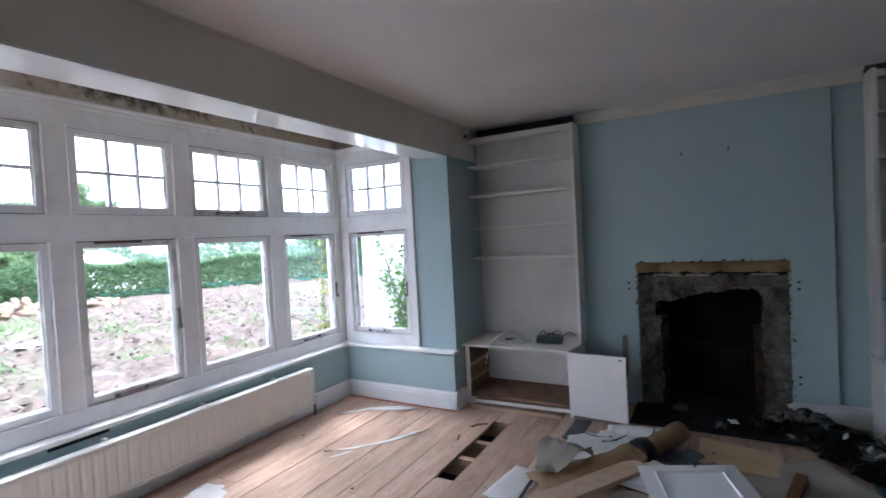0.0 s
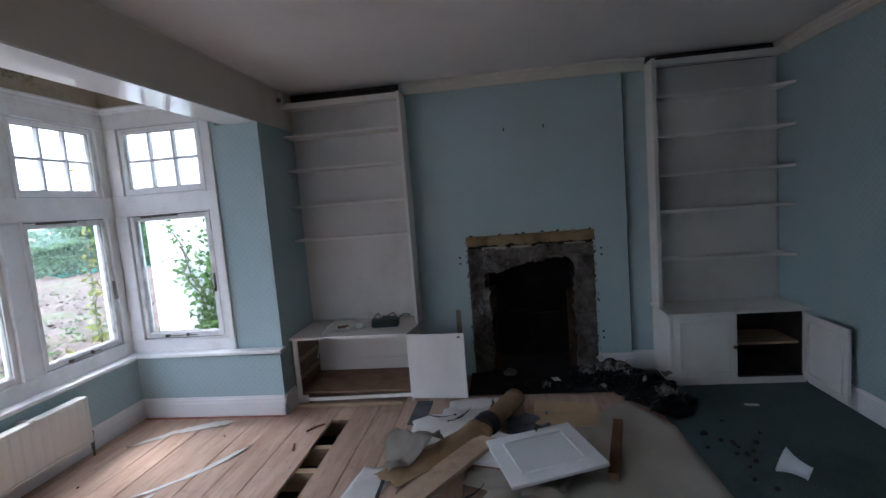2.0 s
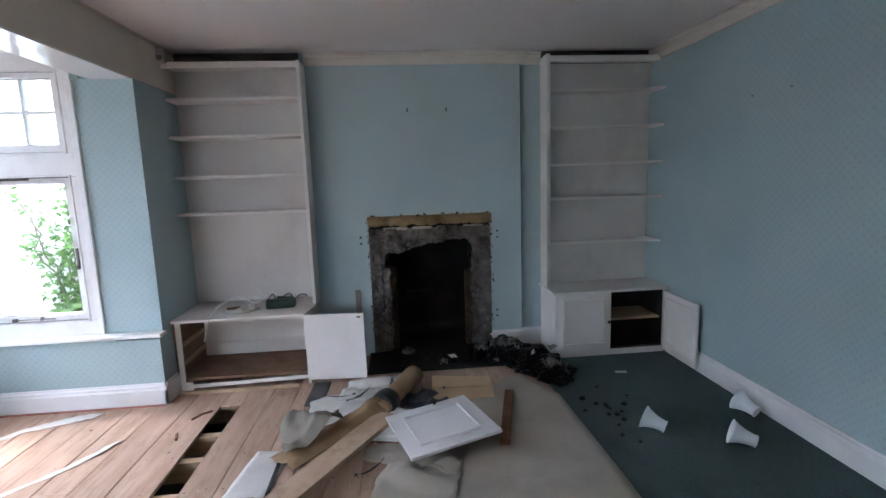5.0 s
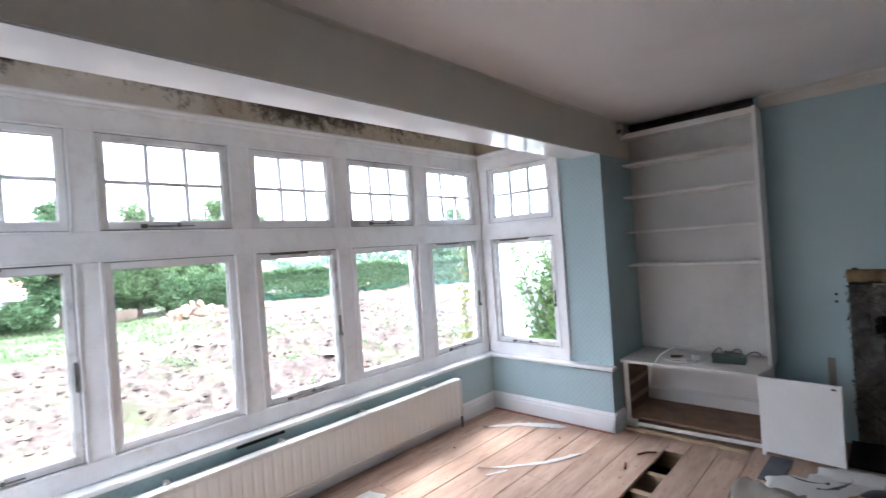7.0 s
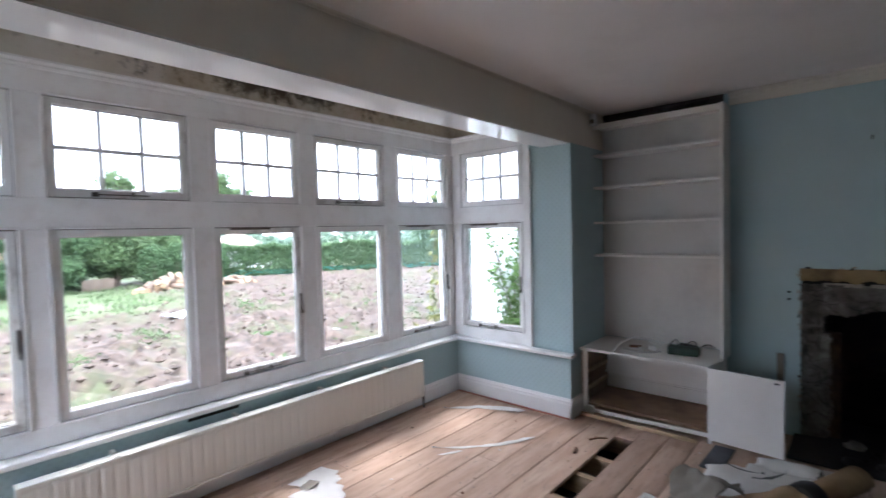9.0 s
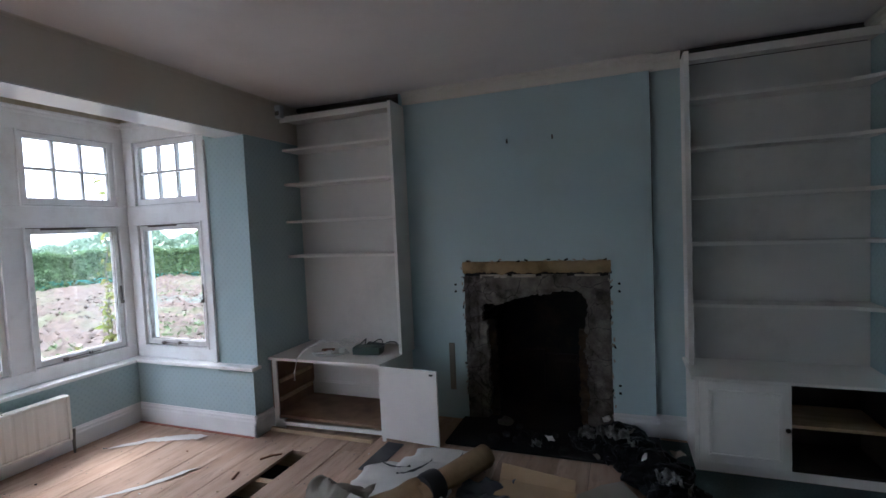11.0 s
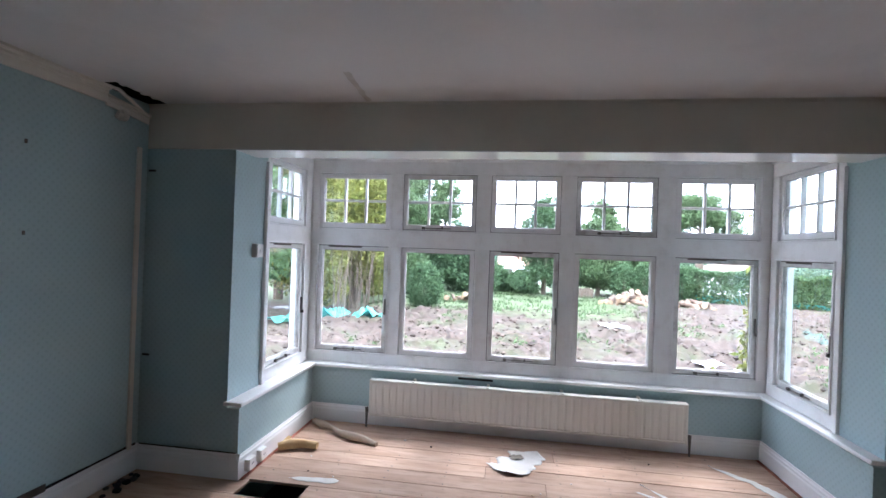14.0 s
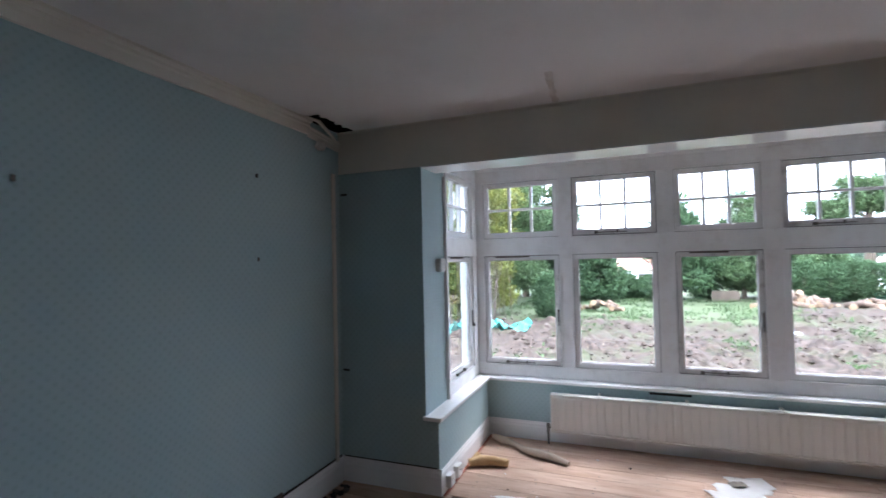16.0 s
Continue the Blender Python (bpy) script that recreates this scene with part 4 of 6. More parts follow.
tree("oak_tree", (-38.6, 17.0, G - 1.0), 0.34, 7.6, [(a, b, c, r * 1.35) for a, b, c, r in [(0, -0.2, 6.6, 0.95), (0.2, -1.6, 6.0, 0.95), (0, 1.2, 6.3, 0.85), (0, -2.3, 4.9, 0.8), (0, 2.2, 5.3, 0.85), (0.1, 0.5, 7.5, 0.8), (0, -0.9, 7.6, 0.75), (0, 3.2, 4.4, 0.75), (0, -1.2, 4.5, 0.75), (0, 1.1, 4.5, 0.7), (0, -2.9, 6.2, 0.6), (0, 2.5, 6.5, 0.6)]],
     0.13, 1000, LEAF, "open-crowned oak tree beyond the hedge")


def bushy_tree(at, height, spread, mat, label, seed, leaf=0.09, name="garden_tree"):
    """A dense tree leafed to the ground, its clumps scattered by a seed."""
    rt = random.Random(seed)
    crowns = [(0, 0, height * 0.9, 0.42 * spread), (0, 0.1, height * 0.72, 0.6 * spread)]
    for k in range(17):
        f = (k + 0.5) / 17
        z = height * (0.10 + 0.78 * f)
        w = spread * min(1.0, 1.35 - 0.85 * f)
        crowns.append((rt.uniform(-0.5, 0.7) * w, rt.uniform(-0.8, 0.8) * w, z, max(0.3, 0.46 * w * rt.uniform(0.75, 1.3))))
    return tree(name, at, 0.02 * height, height * 0.8, crowns, leaf, 1300, mat, label)


# belt of trees at the lawn's end, from the tall screen to the clipped hedge
for k, (x, y, hgt, wid, mt) in enumerate(((-27.5, -6.0, 9.0, 2.8, LEAF), (-25.5, -3.6, 8.2, 2.4, LEAF), (-26.0, -1.6, 6.4, 2.0, LEAF), (-24.6, -0.6, 3.6, 1.7, HEDGE), (-23.6, 0.4, 2.7, 1.4, HEDGE), (-25.6, 1.6, 1.1, 1.1, HEDGE), (-25.2, 2.9, 1.0, 0.9, HEDGE),
                                         (-23.8, 4.1, 5.3, 1.5, HEDGE), (-25.4, 5.4, 3.0, 1.3, HEDGE), (-24.8, 7.0, 5.2, 1.6, LEAF), (-26.0, 8.5, 3.0, 1.4, LEAF), (-31, 12.0, 2.8, 1.6, LEAF), (-20.5, -3.4, 7.5, 2.2, LEAF), (-16.0, -6.6, 8.0, 2.8, LEAF), (-10.5, -6.4, 8.0, 2.6, LEAF))):
    bushy_tree((x, y, G), hgt, wid, mt, "leafy green tree at the lawn's edge" if hgt > 2 else "low dark green bush at the lawn's edge", 30 + k)
for k, (x, y, hgt) in enumerate(((-22.8, 7.9, 1.75), (-23.0, 8.9, 1.85), (-23.3, 9.9, 1.7), (-23.7, 10.9, 1.8))):
    cy = thing("conifer", (x, y, G), "rounded dark green conifer behind the log pile", "conifer", "row of rounded conifers")
    bm = bmesh.new()
    leaves(bm, shell_places((x, y, G + hgt * 0.48), (0.62, 0.62, hgt * 0.52), 3400, rg, 2.4, 0.3, 6.0 + k), 0.06, rg, 0.8)
    part("foliage", bm, HEDGE, cy)
    bm = bmesh.new()
    tube(bm, [(x, y, G - 0.1), (x, y, G + hgt * 0.6)], [0.08, 0.03])
    part("trunk", bm, BARK, cy)
tree("dark_tree", (-20.5, 24.2, G), 0.22, 3.9, [(0, 0, 3.7, 0.95), (0.4, 1.3, 3.1, 1.0), (0, -1.3, 3.2, 0.9), (0.3, 0.3, 2.5, 1.0), (0.2, 2.2, 2.3, 0.9), (0, -0.3, 4.3, 0.6), (0.2, -2.0, 2.2, 0.9), (0.3, 1.2, 1.5, 0.9), (0.3, -1.1, 1.4, 0.9)], 0.10, 1300, HEDGE, "dark loose-crowned tree behind the hedge")
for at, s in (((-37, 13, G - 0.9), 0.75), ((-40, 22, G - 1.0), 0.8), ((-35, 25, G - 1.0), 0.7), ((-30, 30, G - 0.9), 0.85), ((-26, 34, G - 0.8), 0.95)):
    tree("background_tree", at, 0.17 * s, 2.6 * s, [(0, 0, 2.3 * s, 1.2 * s), (0.3, 1.6 * s, 1.9 * s, 1.1 * s), (0, -1.6 * s, 1.8 * s, 1.2 * s), (0.4, 2.8 * s, 1.5 * s, 0.9 * s), (0.2, -2.7 * s, 1.5 * s, 0.9 * s)], 0.13, 900, FAR_LEAF, "green tree beyond the hedge with haze painted into its leaves")
gf = thing("garden_fence", (-23.4, 6.0, G), "low weathered brown board fence under the trees", "fence")
for k in range(7):
    part("board", boxes((-23.42, -23.39, 5.45 + 0.16 * k, 5.60 + 0.16 * k, G - 0.05, G + 0.42 + 0.015 * (k % 3)), bevel=0.004), BARK, gf)
part("rail", boxes((-23.46, -23.42, 5.45, 6.6, G + 0.25, G + 0.31)), BARK, gf)
# tall screen at the south of the garden
for at, s, mt in (((-13.5, -4.2, G), 1.0, LEAF_YELLOW), ((-16.5, -3.6, G), 1.1, LEAF_YELLOW), ((-12.0, -7.0, G), 1.2, LEAF), ((-19.5, -4.6, G), 1.25, LEAF)):
    tree("tall_shrub", at, 0.12 * s, 5.2 * s, [(0, 0, 4.9 * s, 1.1 * s), (0.5, 0.6, 4.0 * s, 1.2 * s), (-0.5, -0.6, 3.9 * s, 1.3 * s), (0.3, 0.3, 2.8 * s, 1.1 * s), (-0.4, 0.7, 2.4 * s, 1.0 * s), (0.7, -0.6, 2.2 * s, 1.0 * s), (0, 0.2, 5.9 * s, 0.8 * s), (0.4, 0.5, 1.5 * s, 0.9 * s), (-0.3, -0.3, 1.1 * s, 1.0 * s), (0.2, 0.8, 0.7 * s, 0.7 * s)],
         0.085, 1300, mt, "tall yellowing shrub with bare lower canes", "shrub")
for k in range(2):
    cn = thing("bare_canes", (-12.6 - 2.2 * k, -2.6 + 0.3 * k, G), "dry bare canes hanging under a shrub", "shrub")
    bm = bmesh.new()
    for _ in range(26):
        x, y = -12.6 - 2.2 * k + rg.gauss(0, 0.6), -2.9 + rg.gauss(0, 0.4)
        hh = rg.uniform(1.2, 2.9)
        dx, dy = rg.gauss(0, 0.25), rg.gauss(0, 0.25)
        tube(bm, [(x, y, G - 0.05), (x + dx * 0.4, y + dy * 0.4, G + hh * 0.6), (x + dx, y + dy, G + hh)], [0.018, 0.013, 0.006], 4)
    part("canes", bm, BARK, cn)
sh = thing("round_shrub", (-15.4, -0.66, G), "dense round dark green clipped shrub", "shrub")
bm = bmesh.new()
leaves(bm, shell_places((-15.4, -0.66, G + 0.78), (0.66, 0.66, 0.82), 5200, rg, 3.0, 0.30, 4.0), 0.055, rg, 0.5)
part("foliage", bm, HEDGE, sh)
bm = bmesh.new()
tube(bm, [(-15.4, -0.66, G - 0.1), (-15.4, -0.66, G + 0.8)], [0.06, 0.03])
part("stem", bm, BARK, sh)

# log pile and heaps of timber
LOG_BARK = material("log_bark", (0.09, 0.06, 0.04), (0.22, 0.155, 0.11), 6.0, 0.9, 0.5, 25, rand=0.25)
LOG_END = material("sawn_log_end", (0.30, 0.20, 0.12), (0.42, 0.30, 0.19), 8.0, 0.85, 0.1, 40)


def log_mesh():
    bm = bmesh.new()
    rings = []
    for x in (-0.26, -0.1, 0.1, 0.26):
        rings.append([(x, 0.09 * (1 + 0.1 * math.sin(k * 2.1 + x * 3)) * math.cos(k * math.pi / 5), 0.09 * math.sin(k * math.pi / 5)) for k in range(10)])
    loft(bm, rings)
    me = bpy.data.meshes.new("log")
    bm.to_mesh(me)
    bm.free()
    me.materials.append(LOG_BARK)
    me.materials.append(LOG_END)
    for p in me.polygons:
        if len(p.vertices) > 4:
            p.material_index = 1
        else:
            p.use_smooth = True
    return me


LOGS = log_mesh()


def log_pile(at, along, count, high, label):
    pile = thing("log_pile", at, label, "log pile")
    for k in range(count):
        u = rg.gauss(0, 0.33)
        h = max(0.0, high * (1 - abs(u) * 1.1)) * rg.random()
        ob = new("log", LOGS)
        s = rg.uniform(0.7, 1.35)
        ob.matrix_basis = pose(rg.gauss(0, 0.18), u * along, h + 0.07 * s, rg.uniform(0, 360), rg.gauss(0, 14), rg.gauss(0, 40)) @ Matrix.Diagonal((s * 1.1, s, s, 1))
        ob.parent = pile
    return pile


log_pile((-19.8, 7.6, G + 0.02), 1.55, 60, 0.50, "heap of pale split logs on the earth")
log_pile((-19.4, 9.9, G + 0.02), 1.2, 18, 0.30, "low heap of split logs and branches")
log_pile((-18.5, 0.9, G), 1.3, 14, 0.25, "heap of broken branches and offcuts")

# turquoise netting and rubbish on the soil
NET = material("turquoise_netting", (0.05, 0.30, 0.26), (0.12, 0.46, 0.40), 6.0, 0.6, 0.3, 40)
PLASTIC = material("white_plastic_scrap", (0.62, 0.66, 0.70), (0.78, 0.80, 0.82), 5.0, 0.5, 0.3, 20)


def crumpled(bm, corner, u, v, n, amp, scale, seed, lift=None):
    """A crumpled sheet spanned by u and v from a corner."""
    c, u, v = Vector(corner), Vector(u), Vector(v)
    up = u.cross(v).normalized()
    if up.z < 0:
        up = -up
    g = []
    for i in range(n + 1):
        row = []
        for j in range(n + 1):
            a, b = i / n, j / n
            p = c + u * a + v * b
            w = abs(noise.noise(p * scale + Vector((seed, 0, 0)))) + 0.5 * noise.noise(p * scale * 2.6 + Vector((0, seed, 0)))
            e = 0.05 * noise.noise(Vector((a * 5, b * 5, seed)))
            row.append(bm.verts.new(p + u * e + v * e * 0.7 + up * (amp * max(0.0, w) + (lift(a, b) if lift else 0))))
        g.append(row)
    for i in range(n):
        for j in range(n):
            bm.faces.new((g[i][j], g[i + 1][j], g[i + 1][j + 1], g[i][j + 1]))
    return bm


def torn_strip(name, p0, p1, w0, w1, bend, seed, mat, label, curl=0.01, ragged=0.25):
    """A torn strip of paper lying flat: width runs from w0 to w1, edges ragged, ends curled."""
    p0, p1 = Vector(p0), Vector(p1)
    d = (p1 - p0).normalized()
    side = d.cross(Vector((0, 0, 1)))
    bm = bmesh.new()
    rows = []
    n, m = 26, 8
    for i in range(n + 1):
        a = i / n
        c = p0.lerp(p1, a) + side * bend * math.sin(math.pi * a)
        w = (w0 + (w1 - w0) * a) * min(1.0, 0.35 + 5 * a, 0.35 + 5 * (1 - a))
        lo = -0.5 * w * (1 + ragged * noise.noise(Vector((a * 6, 0, seed))) + 0.4 * ragged * noise.noise(Vector((a * 23, 0, seed))))
        hi = 0.5 * w * (1 + ragged * noise.noise(Vector((a * 6, 4, seed))) + 0.4 * ragged * noise.noise(Vector((a * 23, 4, seed))))
        row = []
        for j in range(m + 1):
            q = c + side * (lo + (hi - lo) * j / m)
            z = 0.003 + 0.5 * curl * max(0.0, noise.noise(Vector((q.x * 7, q.y * 7, seed)))) + curl * (abs(2 * a - 1) ** 4) * (j / m)
            row.append(bm.verts.new((q.x, q.y, z)))
        rows.append(row)
    for r0, r1 in zip(rows, rows[1:]):
        for j in range(m):
            bm.faces.new((r0[j], r0[j + 1], r1[j + 1], r1[j]))
    ob = part(name, bm, mat, None, soft=True)
    md = ob.modifiers.new("thickness", "SOLIDIFY")
    md.thickness, md.offset = 0.0008, 1.0
    return tagged(ob, label, "paper")


def sheet(name, corner, u, v, amp, mat, label, category, n=14, scale=5.0, seed=1.0, lift=None, thick=0.002):
    bm = crumpled(bmesh.new(), corner, u, v, n, amp, scale, seed, lift)
    ob = part(name, bm, mat, None, soft=True)
    md = ob.modifiers.new("thickness", "SOLIDIFY")
    md.thickness, md.offset = thick, 1.0
    return tagged(ob, label, category)


sheet("netting", (-12.6, -3.2, G + 0.0), (0.9, 0.0, 0), (0, 2.4, 0), 0.45, NET, "heap of turquoise garden netting on the soil", "netting", 18, 2.2, 3.0)
sheet("netting", (-10.5, -4.6, G + 0.02), (0.7, 0.2, 0), (-1.2, 1.6, 0), 0.3, NET, "fallen strip of turquoise netting", "netting", 14, 2.2, 8.0)
sheet("netting", (-5.6, 0.5, G - 0.02), (1.0, 0.5, 0), (-0.5, 1.2, 0), 0.16, NET, "turquoise netting half buried by the house", "netting", 14, 2.6, 5.0)
sheet("plastic_sheet", (-12.9, 5.0, G + 0.1), (0.7, 0.2, 0), (-0.2, 0.6, 0), 0.14, PLASTIC, "crumpled white plastic sheet on the soil", "plastic sheet", 10, 4.0, 2.0)
sheet("plastic_sheet", (-8.4, 6.0, G + 0.12), (0.9, 0.1, 0), (-0.1, 0.5, 0), 0.08, PLASTIC, "pale flat board lying on the soil", "board", 8, 4.0, 6.0)
bm = bmesh.new()
pts_line = [(-26.2, 9.6), (-23.9, 12.9), (-21.7, 16.2), (-19.2, 19.4), (-16.7, 23.4)]
for (xa, ya), (xb, yb) in zip(pts_line, pts_line[1:]):
    for k in range(8):
        a, b = k / 8, (k + 1) / 8
        z = [G + 0.28 + 0.07 * noise.noise(Vector((xa + (xb - xa) * t, ya + (yb - ya) * t, 0)) * 1.4) for t in (a, b)]
        q = [bm.verts.new(v) for v in ((xa + (xb - xa) * a, ya + (yb - ya) * a, G - 0.1), (xa + (xb - xa) * b, ya + (yb - ya) * b, G - 0.1), (xa + (xb - xa) * b - 0.05, ya + (yb - ya) * b, z[1]), (xa + (xb - xa) * a - 0.05, ya + (yb - ya) * a, z[0]))]
        bm.faces.new(q)
nf = part("net_fence", bm, NET, None)
md = nf.modifiers.new("thickness", "SOLIDIFY")
md.thickness = 0.01
tagged(nf, "low turquoise net fence along the hedge foot", "fence")

CLOD = material("loose_earth", (0.034, 0.024, 0.017), (0.125, 0.090, 0.068), 5.0, 0.95, 0.6, 40, rand=0.3, island=True)
STRAW = material("dry_straw", (0.20, 0.155, 0.09), (0.34, 0.28, 0.18), 4.0, 0.9, 0, rand=0.2, island=True)

# distant houses and woods
ROOF_RED = material("red_roof_tiles", (0.34, 0.17, 0.12), (0.42, 0.23, 0.17), 3.0, 0.85, 0.3, 8)
ROOF_BROWN = material("brown_roof_tiles", (0.30, 0.22, 0.18), (0.40, 0.31, 0.26), 3.0, 0.85, 0.3, 8)


def house(at, rz, w, d, eave, ridge, roof_mat, label):
    m = pose(*at, 0, 0, rz)
    h = thing("house", at, label, "house")
    bm = boxes((-w / 2, w / 2, -d / 2, d / 2, -6, eave), m=m)
    part("wall", bm, RENDER_WHITE, h)
    bm = bmesh.new()
    o = 0.35
    loft(bm, [[(-w / 2 - o, -d / 2 - o, eave - 0.1), (-w / 2 - o, d / 2 + o, eave - 0.1), (-w / 2 - o, 0, ridge)], [(w / 2 + o, -d / 2 - o, eave - 0.1), (w / 2 + o, d / 2 + o, eave - 0.1), (w / 2 + o, 0, ridge)]])
    bm.transform(m)
    part("roof", bm, roof_mat, h)
    bm = boxes((w / 2 - 1.2, w / 2 - 0.5, -0.4, 0.4, ridge - 1, ridge + 0.9), m=m)
    part("chimney", bm, roof_mat, h)
    for k in (-1, 0, 1):
        win = part("window", boxes((k * w / 3.2 - 0.6, k * w / 3.2 + 0.6, -d / 2 - 0.05, -d / 2 + 0.02, eave - 1.7, eave - 0.5), m=m), PLASTIC, h)
        part("pane", boxes((k * w / 3.2 - 0.52, k * w / 3.2 + 0.52, -d / 2 - 0.06, -d / 2 - 0.052, eave - 1.62, eave - 0.58), m=m), KNOB, win)
    return h


house((-60, 3.5, -4.2), 90, 5.0, 4.2, 4.4, 5.9, ROOF_RED, "distant white house with a red tiled roof")
house((-60, 28.3, -3.1), 165, 9, 7, 3.2, 5.1, ROOF_BROWN, "distant white bungalow with a brown gabled roof")
bm = bmesh.new()
for _ in range(42000):
    a = rg.uniform(-0.9, 1.9)
    r = rg.uniform(66, 78)
    x, y = -r * math.cos(a), 3 + r * math.sin(a)
    top = 7.4 + 2.0 * noise.noise(Vector((a * 9, 0, 3))) + 1.4 * noise.noise(Vector((a * 31, 0, 5)))
    leaves(bm, [(x, y, -5.5 + top * (1 - rg.random() ** 2.2 * 0.9))], 0.34, rg, 0.4)
tagged(part("far_woods", bm, FAR_LEAF), "distant belt of green trees with haze painted into the leaves", "woods", kind="stuff")

# clods of earth and straw on the dug ground near the house
bm = bmesh.new()
for _ in range(5200):
    x = -3.7 - 13.5 * rg.random() ** 1.6
    y = rg.uniform(-4, 15)
    r = abs(rg.gauss(0.015, 0.026)) + 0.014
    c = Vector((x, y, ground_height(x, y) + r * 0.25))
    vs = [bm.verts.new(c + Vector(d) * r * rg.uniform(0.7, 1.35)) for d in ((1, 0, 0), (0.3, 0.95, 0), (-0.8, 0.6, 0), (-0.8, -0.6, 0), (0.3, -0.95, 0), (0.1, 0, 0.7), (0, 0, -0.7))]
    for k in range(5):
        bm.faces.new((vs[k], vs[(k + 1) % 5], vs[5]))
        bm.faces.new((vs[(k + 1) % 5], vs[k], vs[6]))
tagged(part("soil_clods", bm, CLOD), "loose clods of dug brown earth", "soil", kind="stuff")
bm = bmesh.new()
for _ in range(7500):
    x = -3.7 - 13.5 * rg.random() ** 1.5
    y = rg.uniform(-4, 15)
    if noise.noise(Vector((x, y, 2)) * 0.7) < -0.05:
        continue
    c = Vector((x, y, ground_height(x, y) + 0.015))
    a = rg.uniform(0, 6.28)
    d = Vector((math.cos(a), math.sin(a), rg.uniform(-0.1, 0.35))) * rg.uniform(0.05, 0.18)
    e = Vector((-d.y, d.x, 0)).normalized() * 0.008
    bm.faces.new([bm.verts.new(p) for p in (c - e, c + e, c + d)])
tagged(part("straw", bm, STRAW), "dry straw and dead grass scattered on the soil", "straw", kind="stuff")
bm = bmesh.new()
for _ in range(9000):
    x, y = rg.uniform(-25, -14), rg.uniform(-3, 8)
    if x > -15.5 + 1.5 * noise.noise(Vector((x, y, 0))) or noise.noise(Vector((x, y, 5)) * 0.8) < -0.1:
        continue
    c = Vector((x, y, ground_height(x, y) - 0.01))
    a = rg.uniform(0, 6.28)
    e = Vector((math.cos(a), math.sin(a), 0)) * 0.02
    bm.faces.new([bm.verts.new(p) for p in (c - e, c + e, c + Vector((rg.gauss(0, 0.04), rg.gauss(0, 0.04), rg.uniform(0.06, 0.18))))])
tagged(part("lawn_grass", bm, LEAF), "rough blades of green lawn grass", "grass", kind="stuff")

# weeds and the creeper outside the panes
bm = bmesh.new()
for _ in range(420):
    x, y = rg.uniform(-15, -3.9), rg.uniform(-2.5, 14)
    if noise.noise(Vector((x, y, 0)) * 0.45) < 0.08:
        continue
    z = ground_height(x, y)
    leaves(bm, [(x + rg.gauss(0, 0.12), y + rg.gauss(0, 0.12), z + abs(rg.gauss(0, 0.07))) for _ in range(14)], 0.045, rg, 0.8)
tagged(part("weeds", bm, LEAF), "patches of low green weeds on the soil", "weeds", kind="stuff")
cr2 = thing("creeper", (-3.15, 4.7, G), "yellow-green creeper climbing outside the bay", "climbing plant")
bm, bs = bmesh.new(), bmesh.new()
pl = []
for y0, top, dense in ((4.60, 2.05, 5), (4.63, 1.15, 6), (4.58, 0.75, 4), (4.36, 0.72, 2), (4.28, 0.60, 1)):
    p, pts = Vector((-3.15, y0, G)), []
    while p.z < top:
        pts.append(p.copy())
        p = p + Vector((rg.gauss(0, 0.012), rg.gauss(0, 0.014) + (4.61 - p.y) * 0.08 * (y0 > 4.5), 0.09))
        for _ in range(dense):
            pl.append(p + Vector((rg.gauss(0, 0.03), rg.gauss(0, 0.03), rg.gauss(0, 0.05))))
    tube(bs, pts, 0.005, 5)
leaves(bm, pl, 0.035, rg, 0.2)
part("stems", bs, BARK, cr2)
part("foliage", bm, LEAF_YELLOW, cr2)

# projecting white wing of the house with ivy
wing = thing("house_wing", (-2.9, 8, G), "white rendered wing of the house clad in ivy", "house")
part("wall", boxes((-4.17, -1.96, 6.55, 12.0, G - 0.1, 5.2)), RENDER_WHITE, wing)
part("roof", boxes((-4.4, -1.96, 6.3, 12.2, 5.2, 5.35)), BARK, wing)
iv = thing("ivy", (-3.3, 6.5, G), "green ivy climbing the white wall", "climbing plant")
bm, bs = bmesh.new(), bmesh.new()
pl = []
for k in range(9):
    x = -3.60 + 0.066 * k + rg.gauss(0, 0.03)
    p, pts = Vector((x, 6.53, G)), []
    while p.z < rg.uniform(1.2, 2.3):
        pts.append(p.copy())
        p = p + Vector((rg.gauss(0, 0.07), 0, rg.uniform(0.10, 0.2)))
        p.y = 6.52 - 0.02 * rg.random()
        for _ in range(int(24 * max(0.12, 1 - p.z / 2.6))):
            pl.append(p + Vector((rg.gauss(0, 0.085), -abs(rg.gauss(0, 0.05)), rg.gauss(0, 0.12))))
    if len(pts) > 2:
        tube(bs, pts, 0.009, 5)
leaves(bm, pl, 0.042, rg, 0.2)
part("stems", bs, BARK, iv)
part("foliage", bm, IVY, iv)

# ---------------------------------------------------------------- floor coverings and rubbish
FOAM = material("brown_underlay_foam", (0.24, 0.145, 0.07), (0.38, 0.25, 0.135), 6.0, 0.9, 0.3, 70, grime=(0.12, 0.08, 0.05), grime_amount=0.6)
PAPER_WHITE = material("torn_lining_paper", (0.60, 0.57, 0.53), (0.72, 0.69, 0.65), 4.0, 0.8, 0.15, 40, grime=(0.40, 0.34, 0.28), grime_amount=0.4)
PAPER_GREY = material("crumpled_grey_felt", (0.21, 0.185, 0.15), (0.30, 0.265, 0.22), 5.0, 0.9, 0.3, 50)
CARD = material("cardboard", (0.40, 0.27, 0.15), (0.50, 0.35, 0.21), 4.0, 0.85, 0.1, 60)
SLATE = material("dark_slate", (0.05, 0.05, 0.055), (0.10, 0.10, 0.11), 6.0, 0.7, 0.2, 30)
